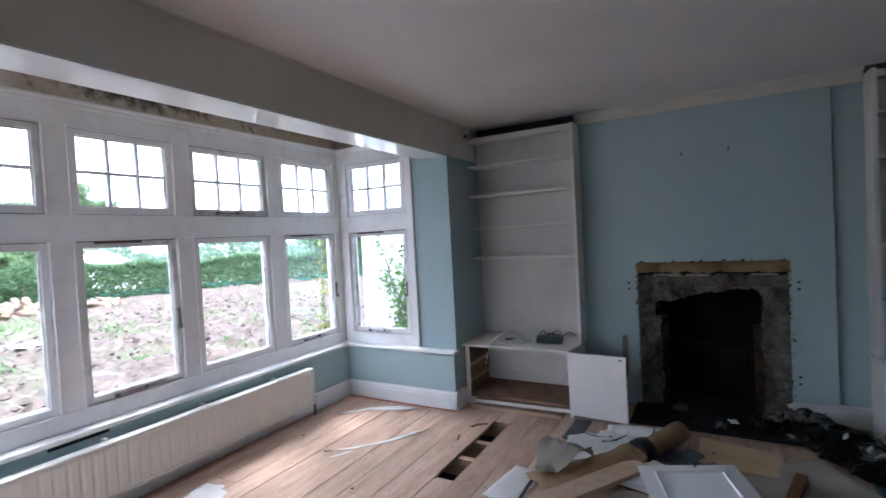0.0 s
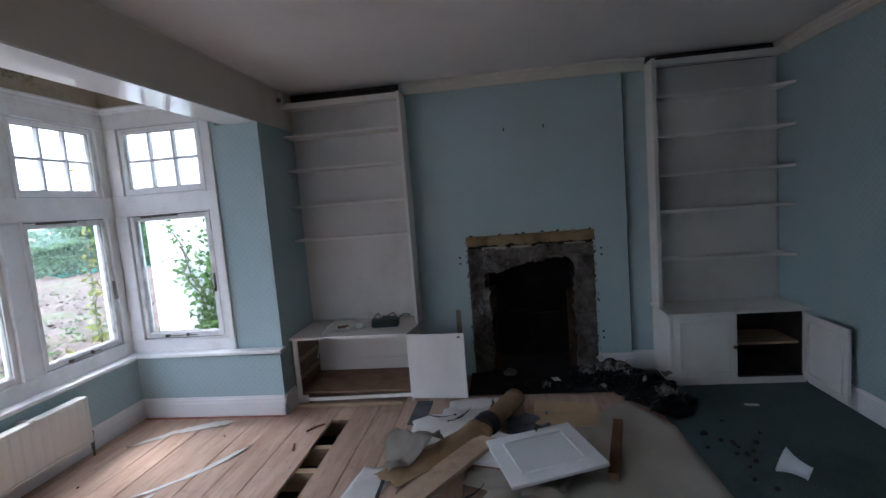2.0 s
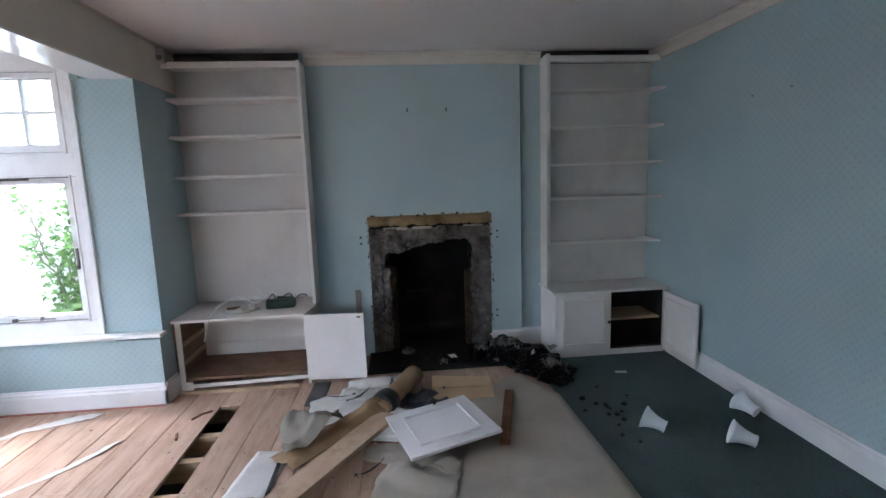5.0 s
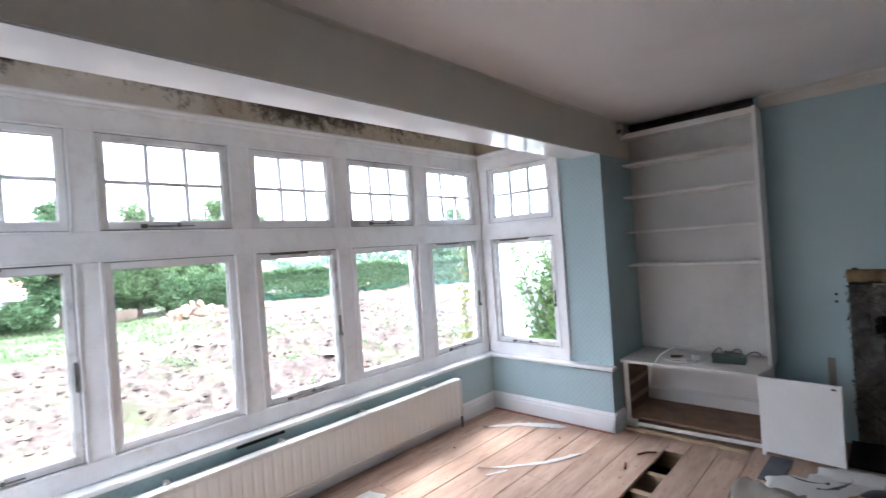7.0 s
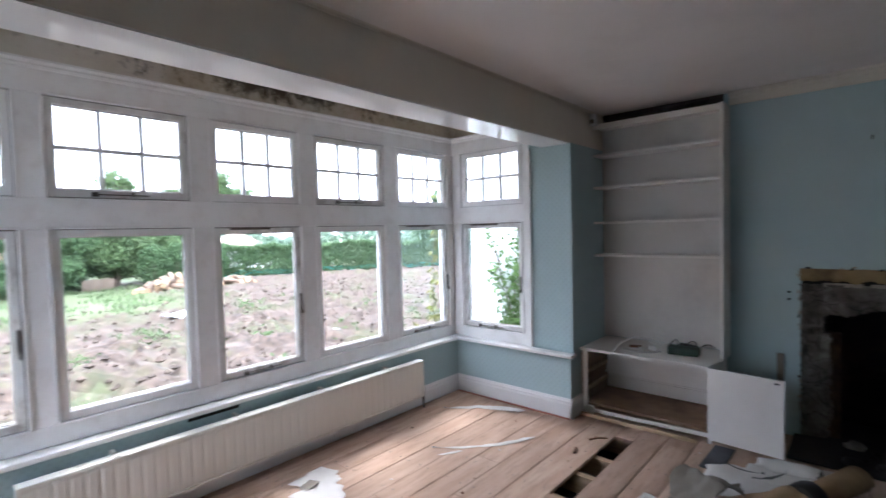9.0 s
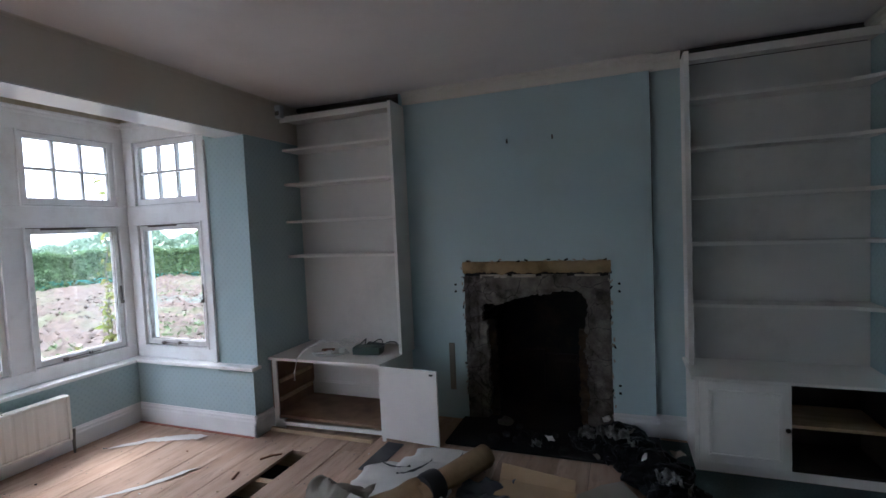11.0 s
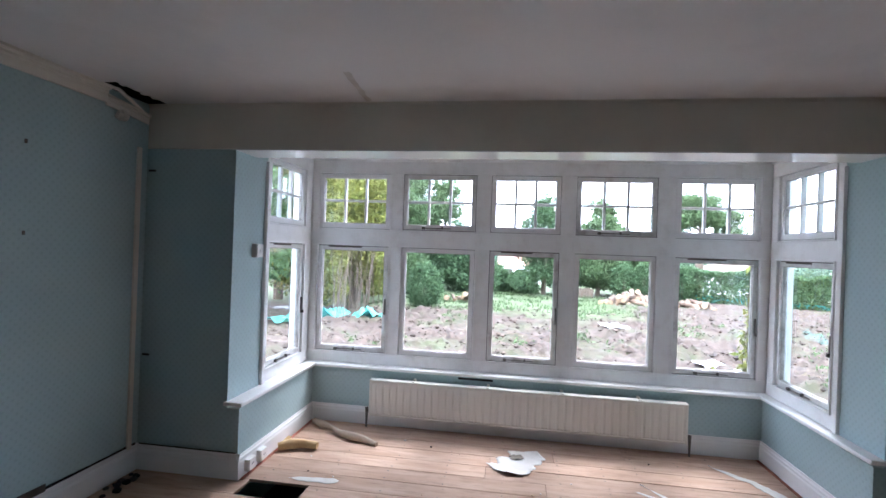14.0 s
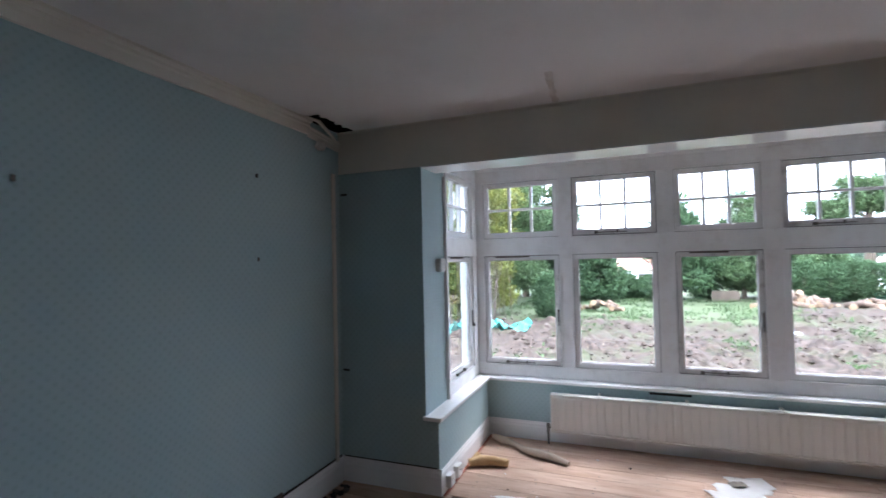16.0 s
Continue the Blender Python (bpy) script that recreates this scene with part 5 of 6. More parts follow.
BAG = material("black_bin_bag", (0.002, 0.002, 0.002), (0.006, 0.006, 0.006), 4.0, 0.30, 0.25, 22)
BAG.node_tree.nodes["Principled BSDF"].inputs["Specular IOR Level"].default_value = 0.16
TERRACOTTA = material("rusty_timber", (0.15, 0.065, 0.035), (0.25, 0.12, 0.065), 6.0, 0.85, 0.3, 40)
COAL = material("coal_lumps", (0.004, 0.004, 0.004), (0.014, 0.012, 0.011), 9.0, 0.8, 0.5, 30)
POLY = material("grey_polythene", (0.05, 0.055, 0.065), (0.11, 0.12, 0.14), 5.0, 0.35, 0.5, 18)
SHADE_W = material("white_shade_card", (0.70, 0.72, 0.72), (0.78, 0.79, 0.79), 4.0, 0.7, 0.1, 50, grime=(0.5, 0.48, 0.45), grime_amount=0.3)
CABLE_W = material("white_flex", (0.62, 0.60, 0.57), (0.70, 0.68, 0.65), 6.0, 0.5, 0.05, 40)
GREEN_PL = material("green_plastic_case", (0.012, 0.030, 0.020), (0.028, 0.052, 0.036), 8.0, 0.45, 0.1, 50)
BLACK_PL = material("black_plastic", (0.012, 0.012, 0.012), (0.025, 0.025, 0.025), 8.0, 0.4, 0.05, 50)
WHITE_PL = material("white_plastic", (0.70, 0.69, 0.66), (0.77, 0.76, 0.73), 4.0, 0.4, 0.04, 60)
RUST_EDGE = material("red_floor_stain", (0.26, 0.08, 0.05), (0.42, 0.17, 0.11), 8.0, 0.8, 0.2, 40)
WOOD_YELLOW = material("splintered_wood", (0.42, 0.26, 0.10), (0.60, 0.42, 0.22), 7.0, 0.8, 0.4, 40)
DRIFT = material("weathered_branch", (0.36, 0.28, 0.21), (0.52, 0.43, 0.34), 6.0, 0.85, 0.4, 35)

carpet = structure("carpet", boxes((1.262, 2.474, YS + 0.03, 4.935, 0.003, 0.011), (1.30, 1.476, 4.935, 5.30, 0.003, 0.011)), CARPET, "dark green worn carpet strewn with soot", "carpet")


def underlay_mesh():
    bm = bmesh.new()
    right = [(1.288, 0.0), (1.286, 3.3), (1.272, 4.25), (1.05, 4.66)]
    left = [(0.02, 0.0), (-0.08, 3.1), (0.20, 3.75), (0.93, 4.58)]
    rows = []
    for k in range(49):
        t = k / 48 * 3
        i = min(2, int(t))
        f = t - i
        a = Vector(left[i]).lerp(Vector(left[i + 1]), f)
        b = Vector(right[i]).lerp(Vector(right[i + 1]), f)
        row = []
        for j in range(25):
            p = a.lerp(b, j / 24)
            e = 0.02 * noise.noise(Vector((t * 4, j, 2))) if j == 0 else 0
            w = max(0.0, noise.noise(Vector((p.x * 2.2, p.y * 2.2, 1)))) * 0.028 * (1 - j / 24)
            row.append(bm.verts.new((p.x + e, p.y, 0.0125 + w)))
        rows.append(row)
    for r0, r1 in zip(rows, rows[1:]):
        for j in range(24):
            bm.faces.new((r0[j], r0[j + 1], r1[j + 1], r1[j]))
    return bm


ul = part("underlay", underlay_mesh(), UNDERLAY, None, soft=True)
md = ul.modifiers.new("thickness", "SOLIDIFY")
md.thickness, md.offset = 0.006, 1.0
tagged(ul, "loose beige felt underlay spread over the boards", "underlay")

sheet("paper_sheet", (-0.50, 4.02, 0.012), (0.62, 0.18, 0.0), (-0.02, 0.42, 0.0), 0.03, PAPER_WHITE, "torn pale lining paper on the boards", "paper", 14, 4.0, 2.0)
sheet("paper_sheet", (-0.34, 4.38, 0.010), (0.42, 0.03, 0.0), (0.08, 0.36, 0.0), 0.05, PAPER_WHITE, "creased pale lining paper by the cupboard", "paper", 14, 5.0, 5.0)
sheet("paper_sheet", (-0.80, 3.40, 0.006), (0.22, -0.02, 0.0), (0.07, 0.42, 0.0), 0.012, PAPER_WHITE, "flat strip of white lining paper", "paper", 8, 4.0, 3.0)
tagged(part("tape_strip", boxes((0, 0.022, 0, 0.46, 0.004, 0.007), m=pose(-0.575, 3.25, 0.004, 0, 0, 1)), BLACK_PL), "strip of black tape beside the paper", "tape")
for k, (p0, p1, w) in enumerate((((-0.25, 4.30), (-0.10, 4.52), 0.03), ((-0.42, 4.42), (-0.20, 4.40), 0.022), ((0.02, 4.42), (0.06, 4.66), 0.035), ((-0.12, 3.42), (0.03, 3.55), 0.02))):
    st = torn_strip("torn_scrap", (*p0, 0), (*p1, 0), w, w * 0.5, 0.02, 20.0 + k, BLACK_PL, "torn scrap of black paper on the rubbish", 0.02, 0.9)
    st.location.z = 0.05
bks = thing("board_stack", (0.03, 3.86, 0.02), "small stack of white boards with dark red edges", "board")
part("board", boxes((-0.10, 0.10, -0.10, 0.10, 0.0, 0.022), bevel=0.003, m=pose(0.04, 3.87, 0.02, 0, 0, -14)), WHITE, bks)
part("board", boxes((-0.10, 0.10, -0.10, 0.10, 0.0, 0.018), bevel=0.003, m=pose(0.05, 3.89, 0.043, 0, 0, -8)), WHITE, bks)
part("edge", boxes((-0.101, 0.101, -0.104, -0.1005, 0.002, 0.018), m=pose(0.04, 3.87, 0.02, 0, 0, -14)), TERRACOTTA, bks, "dark red edge")
sheet("paper_sheet", (-0.10, 3.62, 0.020), (0.52, -0.22, 0.0), (0.12, 0.30, 0.0), 0.05, UNDERLAY, "crumpled beige felt among the rubbish", "paper", 14, 5.0, 7.0)
sheet("paper_sheet", (-0.05, 3.2, 0.022), (0.42, -0.05, 0.0), (0.1, 0.36, 0.0), 0.06, UNDERLAY, "rumpled beige felt scrap", "felt", 14, 4.0, 9.0)
sheet("paper_sheet", (0.02, 4.02, 0.03), (0.30, -0.10, 0.0), (0.06, 0.13, 0.02), 0.02, PAPER_WHITE, "folded white paper under the loose door", "paper", 8, 4.0, 4.0)
sheet("felt_scrap", (-0.55, 3.70, 0.03), (0.33, 0.20, 0.03), (-0.06, 0.20, 0.03), 0.06, PAPER_GREY, "crumpled grey-brown felt scrap folded into a ridge", "felt", 20, 6.5, 11.0, lift=lambda a, b: 0.13 * max(0.0, 1 - abs(a * 0.9 + b * 0.5 - 0.72) / 0.42) ** 1.2)
sheet("foam_strip", (-0.64, 3.72, 0.014), (0.52, 0.50, 0.03), (0.17, -0.13, 0.0), 0.02, FOAM, "flattened end of the brown foam underlay roll", "felt", 20, 5.0, 4.0, lift=lambda a, b: 0.10 * a * a * math.sin(math.pi * min(1.0, b)))
sheet("polythene", (0.16, 4.12, 0.02), (0.30, 0.08, 0.0), (0.0, 0.26, 0.0), 0.09, POLY, "bunched sheet of grey polythene on the rubbish", "polythene", 14, 6.0, 3.0)
tagged(part("slate", boxes((0, 0.13, 0, 0.40, 0.004, 0.014), bevel=0.003, m=pose(-0.565, 4.37, 0, 0, 0, -2)), SLATE), "dark slate tile lying on the boards", "slate")

# bay floor papers
torn_strip("paper_sheet", (-2.12, 2.44, 0), (-2.54, 2.70, 0), 0.33, 0.26, 0.02, 6.0, PAPER_WHITE, "torn sheet of white paper on the boards", 0.03, 0.55)
sheet("paper_scrap", (-2.42, 2.50, 0.008), (0.07, 0.03, 0.0), (-0.03, 0.10, 0.01), 0.03, PAPER_GREY, "small crumpled brown paper", "paper", 8, 12.0, 4.0)
torn_strip("paper_strip", (-2.15, 3.46, 0), (-1.64, 4.09, 0), 0.018, 0.06, 0.05, 1.0, PAPER_WHITE, "long torn strip of white paper", 0.012, 0.9)
torn_strip("paper_strip", (-2.60, 4.10, 0), (-1.97, 4.49, 0), 0.05, 0.11, -0.07, 8.0, PAPER_WHITE, "curled strip of torn wallpaper by the skirting", 0.02, 0.95)
torn_strip("paper_strip", (-1.70, 0.97, 0), (-1.72, 1.31, 0), 0.05, 0.085, 0.0, 2.0, PAPER_WHITE, "thin white paper offcut", 0.004)
torn_strip("paper_strip", (-2.04, 3.40, 0), (-1.95, 3.56, 0), 0.02, 0.03, 0.0, 3.0, PAPER_WHITE, "tiny curl of white paper", 0.006)

# loose cupboard door
ld = thing("loose_door", (0.40, 3.78, 0.1), "white panelled cupboard door lying on rubbish", "door")
panel_door("panel", ld, pose(0.182, 3.452, 0.108, -91.5, -3.5, 17.0), 0.555, 0.53, WHITE, (0.33, 0.505), 0.082)
# plank, roll, card, stick
PLANK = material("loose_pine_board", (0.43, 0.29, 0.185), (0.55, 0.40, 0.275), 5.0, 0.75, 0.12, 40, grime=(0.20, 0.11, 0.06), grime_scale=9.0, grime_amount=0.5)
tagged(part("loose_plank", boxes((-0.08, 0.08, 0.0, 1.25, 0.0, 0.028), bevel=0.003, m=pose(-0.60, 2.975, 0.085, -1.6, -3, -31.0)), PLANK), "loose pine floorboard lying across rubbish", "plank")


def roll_mesh(p0, p1, r, turns, sides=60):
    """A rolled sheet: a spiral carried along its axis."""
    p0, p1 = Vector(p0), Vector(p1)
    d = (p1 - p0).normalized()
    a = d.cross(Vector((0, 0, 1))).normalized()
    b = a.cross(d)
    rings = []
    for k in range(9):
        c = p0.lerp(p1, k / 8)
        sq = 1 - 0.35 * (1 - k / 8)
        ring = []
        for i in range(int(sides * turns)):
            t = i / sides
            q = r * (1 - 0.16 * t) * (1 + 0.06 * noise.noise(Vector((k, t * 3, 1))))
            ring.append(c + q * (math.cos(2 * math.pi * t) * a + sq * math.sin(2 * math.pi * t) * b))
        rings.append(ring)
    bm = bmesh.new()
    loft(bm, rings, closed=False, caps=False)
    return bm


rl = thing("underlay_roll", (-0.2, 4.15, 0.07), "roll of brown foam underlay tied with black tape", "underlay roll")
sp = part("roll", roll_mesh((-0.02, 4.10, 0.075), (0.235, 4.60, 0.088), 0.082, 3.2), FOAM, rl, soft=True)
md = sp.modifiers.new("thickness", "SOLIDIFY")
md.thickness = 0.006
tp = bmesh.new()
tube(tp, [Vector((-0.02, 4.10, 0.075)).lerp(Vector((0.235, 4.60, 0.088)), k) for k in (0.08, 0.12, 0.22, 0.27)], [0.086, 0.093, 0.093, 0.087], 28)
part("tape_band", tp, BLACK_PL, rl, "black plastic tape band", soft=True)
cbx = thing("cardboard_piece", (0.6, 4.48, 0.02), "torn piece of brown cardboard box", "cardboard")
part("panel", boxes((0, 0.44, 0, 0.006, 0, 0.11), m=pose(0.36, 4.45, 0.02, -28, 3, -6)), CARD, cbx)
part("flap", boxes((0, 0.44, 0, 0.16, 0, 0.006), m=pose(0.36, 4.31, 0.018, 6, 0, -6)), CARD, cbx)
tagged(part("timber_stick", boxes((-0.03, 0.03, 0, 0.64, 0, 0.045), bevel=0.006, m=pose(0.735, 3.65, 0.018, 1, 0, -15.5)), TERRACOTTA), "short reddish stick of timber on the underlay", "timber")
bt = thing("batten", (-1.1, 4.74, 0.0), "splintered pale batten along the cupboard's foot", "timber")
part("strip", boxes((-1.52, -0.62, 4.735, 4.765, 0.001, 0.028), bevel=0.004, m=Matrix.Rotation(radians(0.6), 4, "Z")), JOIST, bt)
rb = random.Random(9)


def lump(bm, c, r, seed, squash=0.7, n=3):
    t = bmesh.new()
    bmesh.ops.create_icosphere(t, subdivisions=n, radius=1)
    for v in t.verts:
        k = 1 + 0.28 * noise.noise(v.co * 1.9 + Vector((seed, 0, 0))) + 0.16 * abs(noise.noise(v.co * 5 + Vector((0, seed, 0))))
        v.co = Vector(c) + Vector((v.co.x * r, v.co.y * r, max(-squash * 0.8, v.co.z * squash) * r)) * k
    me = bpy.data.meshes.new("tmp")
    t.to_mesh(me)
    t.free()
    bm.from_mesh(me)
    bpy.data.meshes.remove(me)
    return bm


def slumped_bag(bm, c, r, seed):
    """A low creased bag: a flattened body with ridged folds and a spread foot."""
    bmesh.ops.create_icosphere(bm, subdivisions=4, radius=1)
    for v in bm.verts:
        d = v.co.copy()
        k = 1 + 0.38 * noise.noise(d * 1.5 + Vector((seed, 0, 0))) + 0.30 * (0.25 - abs(noise.noise(d * 3.2 + Vector((0, seed, 0))))) + 0.20 * (0.2 - abs(noise.noise(d * 7.5 + Vector((0, 0, seed))))) + 0.02 * noise.noise(d * 14)
        foot = 1 + 0.25 * max(0.0, -d.z)
        z = max(0.0, (d.z * 0.62 * k + 0.42)) * r
        v.co = Vector((c[0] + d.x * r * k * foot, c[1] + d.y * r * k * foot, c[2] + z))
    return bm


for k, (x, y, r) in enumerate(((1.03, 5.00, 0.17), (1.24, 4.66, 0.165), (1.15, 4.86, 0.15), (1.33, 4.48, 0.13), (0.84, 5.06, 0.11))):
    bag = part("bin_bag", slumped_bag(bmesh.new(), (x, y, 0.022), r, 3.0 * k + 1), BAG, None)
    tagged(bag, "slumped black bin bag full of fireplace rubble", "bin bag", "rubbish bags by the hearth")
for k in range(26):
    x, y = rb.uniform(0.05, 1.05), rb.uniform(4.88, 5.30)
    tagged(part("rubble", lump(bmesh.new(), (x, y, 0.035), rb.uniform(0.018, 0.05), k * 1.7, 0.8, 2), rb.choice((COAL, SOOT, COAL, SCAR)), None), "sooty lump of rubble on the hearth", "rubble", "rubble on the hearth")
for k in range(17):
    x, y = rb.gauss(1.50, 0.09), rb.gauss(3.98, 0.20)
    tagged(part("coal_lump", lump(bmesh.new(), (x, y, 0.018), rb.uniform(0.008, 0.021), k * 2.3, 0.7, 2), COAL, None), "black coal lump on the carpet", "coal", "coal spilled on the carpet")
for k in range(9):
    x, y, z = rb.choice(((0.84, 5.0, 0.10), (1.05, 4.95, 0.20), (1.30, 4.46, 0.16), (1.22, 4.60, 0.20), (0.52, 5.0, 0.04), (1.05, 4.78, 0.10), (1.33, 4.40, 0.08)))
    sheet("paper_scrap", (x + rb.gauss(0, 0.06), y + rb.gauss(0, 0.05), z), (rb.uniform(0.025, 0.07), rb.uniform(-0.03, 0.03), 0.015), (rb.uniform(-0.03, 0.03), rb.uniform(0.02, 0.05), 0.02), 0.05, rb.choice((PAPER_WHITE, PAPER_GREY, PAPER_GREY)), "crumpled scrap of paper among the rubbish", "paper", 5, 14.0, k * 1.3)
tagged(part("tag", boxes((0, 0.09, 0, 0.035, 0, 0.003), m=pose(1.84, 4.55, 0.0115, 0, 0, -8)), PAPER_WHITE), "small white paper tag on the carpet", "paper")


# wrappers
FOIL = material("creased_foil", (0.03, 0.028, 0.026), (0.40, 0.38, 0.35), 22.0, 0.35, 0.4, 40, metal=0.5)
for k, (x, y, z, w) in enumerate(((0.84, 5.02, 0.13, 0.11), (0.95, 4.98, 0.155, 0.10), (1.04, 4.92, 0.19, 0.13), (1.30, 4.52, 0.145, 0.12), (1.34, 4.44, 0.11, 0.09), (0.50, 4.98, 0.03, 0.07), (1.12, 4.84, 0.16, 0.06))):
    sheet("wrapper", (x - w / 2, y - w / 2, z - 0.02), (w, rb.uniform(-0.03, 0.03), 0.01), (rb.uniform(-0.02, 0.02), w * 0.6, 0.03), 0.09, FOIL, "crumpled pale foil wrapper on the bin bags", "wrapper", 10, 26.0, 40.0 + k)


# lampshades
def lampshade(m):
    sh = thing("lampshade", m.translation, "white flared paper lampshade lying on the carpet", "lampshade", "loose lampshades on the carpet")
    bm = bmesh.new()
    rings = []
    for k in range(9):
        t = k / 8
        r = 0.034 + 0.006 * t + 0.032 * t ** 2.6
        rings.append([m @ Vector((0.13 * t - 0.065, r * math.cos(a * math.pi / 16), r * math.sin(a * math.pi / 16))) for a in range(32)])
    loft(bm, rings, caps=False)
    ob = part("shade", bm, SHADE_W, sh, soft=True)
    q = ob.modifiers.new("thickness", "SOLIDIFY")
    q.thickness = 0.003
    bm = bmesh.new()
    tube(bm, [m @ Vector((-0.065, 0.035 * math.cos(a * math.pi / 12), 0.035 * math.sin(a * math.pi / 12))) for a in range(25)], 0.003, 6)
    part("rim", bm, SHADE_W, sh)
    return sh


lampshade(pose(1.677, 3.69, 0.068, 0, -15, 138))
lampshade(pose(2.08, 3.456, 0.068, 0, -15, 145))
lampshade(pose(2.36, 3.79, 0.068, 0, -15, 111))

# electrical oddments on the worktop
gb = thing("power_adaptor", (-0.84, 5.08, 0.577), "dark green plastic box with coiled black lead on the worktop", "electrical box")
part("case", boxes((-0.115, 0.115, -0.06, 0.06, 0.0, 0.062), bevel=0.014, m=pose(-0.83, 5.04, 0.577, 0, 0, 6)), GREEN_PL, gb, soft=True)
part("lid", boxes((-0.07, 0.07, -0.04, 0.04, 0.0, 0.03), bevel=0.010, m=pose(-0.82, 5.14, 0.607, 0, 8, 12)), BLACK_PL, gb, soft=True)
bm = bmesh.new()
tube(bm, [(-0.98 + 0.34 * k / 20, 5.13 + 0.06 * math.sin(k * 0.7), 0.60 + 0.06 * abs(math.sin(k * 0.45))) for k in range(21)], 0.0045, 6)
part("lead", bm, BLACK_PL, gb)
fx = thing("flex", (-1.2, 5.0, 0.577), "tangled white electrical flex with plugs hanging over the worktop", "cable")
bm = bmesh.new()
tube(bm, [(-1.37, 4.80, 0.40), (-1.345, 4.768, 0.47), (-1.31, 4.762, 0.58), (-1.27, 4.82, 0.65), (-1.2, 4.95, 0.69), (-1.1, 5.05, 0.66), (-1.05, 5.08, 0.585), (-1.15, 5.0, 0.583), (-1.28, 4.93, 0.583), (-1.2, 4.88, 0.583), (-1.06, 4.92, 0.583), (-1.0, 5.02, 0.583)], 0.008, 6)
part("lead", bm, CABLE_W, fx)
bm = bmesh.new()
tube(bm, [(-1.10 + 0.07 * math.cos(k * 0.6) + 0.004 * k, 5.1 + 0.06 * math.sin(k * 0.6), 0.60 + 0.035 * abs(math.sin(k * 0.33)) + 0.002 * k) for k in range(26)], 0.0038, 6)
part("coil", bm, CABLE_W, fx)
part("plug", boxes((-0.025, 0.025, -0.025, 0.025, 0, 0.042), bevel=0.008, m=pose(-1.07, 5.03, 0.577, 0, 0, 30)), WHITE_PL, fx, soft=True)
part("plug", boxes((-0.02, 0.02, -0.02, 0.02, 0, 0.03), bevel=0.007, m=pose(-1.14, 4.96, 0.577, 0, 0, 10)), WHITE_PL, fx, soft=True)
tagged(part("wood_offcut", boxes((0, 0.10, 0, 0.05, 0, 0.012), bevel=0.002, m=pose(-1.26, 5.02, 0.5765, 0, 0, 20)), TERRACOTTA), "small brown offcut on the worktop", "offcut")

# fixtures on the walls
sn = thing("alarm_sensor", (-1.56, 5.03, 2.54), "small white box sensor above the bookshelf", "sensor")
part("case", boxes((-1.598, -1.545, 5.03, 5.085, 2.525, 2.632), bevel=0.008), WHITE_PL, sn, soft=True)
part("lens", boxes((-1.592, -1.553, 5.026, 5.031, 2.545, 2.58), bevel=0.002), PAPER_GREY, sn)
sw = thing("light_switch", (-2.0, 0.52, 1.62), "white surface-mounted box on the window post", "switch")
part("box", boxes((-1.945, -1.845, 0.51, 0.548, 1.565, 1.67), bevel=0.006), WHITE_PL, sw)
part("plate", boxes((-1.941, -1.849, 0.548, 0.556, 1.569, 1.666), bevel=0.003), WHITE_PL, sw)
part("rocker", boxes((-1.905, -1.885, 0.556, 0.561, 1.605, 1.63), bevel=0.002), WHITE_PL, sw)
for k, x in enumerate((-1.70, -1.86)):
    so = thing("socket", (x, 0.628, 0.06), "white plastic socket box fixed to the skirting", "socket", "sockets on the bay skirting")
    part("box", boxes((x - 0.045, x + 0.045, 0.627, 0.662, 0.035, 0.12), bevel=0.005), WHITE_PL, so)
    part("plate", boxes((x - 0.043, x + 0.043, 0.662, 0.669, 0.037, 0.118), bevel=0.003), WHITE_PL, so)
    part("slots", boxes((x - 0.01, x - 0.006, 0.669, 0.670, 0.075, 0.09), (x + 0.006, x + 0.01, 0.669, 0.670, 0.075, 0.09)), BLACK_PL, so)
structure("conduit", boxes((-1.53, -1.495, YS, YS + 0.018, 0.17, 2.33), bevel=0.004), CREAM, "narrow cream cover strip up the wall corner", "trim")
for z in (2.176, 0.836):
    tagged(part("cable_clip", boxes((-1.599, -1.59, YS + 0.02, YS + 0.075, z - 0.008, z + 0.008), bevel=0.002), BLACK_PL), "dark metal clip in the wall corner", "clip", "clips in the corner")
for x, z in ((-0.722, 2.19), (-0.727, 1.686), (0.496, 1.988)):
    tagged(part("screw_hook", boxes((x - 0.006, x + 0.006, YS, YS + 0.010, z - 0.012, z + 0.012), bevel=0.003), IRON), "small metal hook driven into the plaster", "hook", "hooks in the walls")
for x in (0.288, 0.626):
    tagged(part("screw_hook", boxes((x - 0.006, x + 0.006, 5.318, 5.33, 2.17, 2.2), bevel=0.002), IRON), "small metal hook driven into the plaster", "hook", "hooks in the walls")
for y, z in ((4.076, 2.053), (3.765, 2.055)):
    tagged(part("screw_hook", boxes((XE - 0.006, XE, y - 0.004, y + 0.004, z - 0.005, z + 0.005), bevel=0.002), IRON), "small metal hook driven into the plaster", "hook", "hooks in the walls")
for x, z in ((-0.17, 1.04), (1.06, 1.05), (1.05, 0.31)):
    for dz in (0.0, 0.055):
        tagged(part("wall_plug", boxes((x - 0.009, x + 0.009, 5.322, 5.33, z + dz - 0.008, z + dz + 0.008), bevel=0.003), SOOT), "dark fixing plug in the plaster", "wall plug", "fixing plugs beside the fireplace")
tagged(part("bracket_stub", boxes((-0.245, -0.20, 5.315, 5.33, 0.24, 0.62), bevel=0.003), PAPER_GREY), "grey metal strip beside the fireplace", "bracket")

# broken end of the cornice and torn ceiling edge
bc = thing("broken_cornice", (-1.35, YS + 0.02, 2.52), "broken length of cornice hanging loose in the corner", "cornice")
bm = bmesh.new()
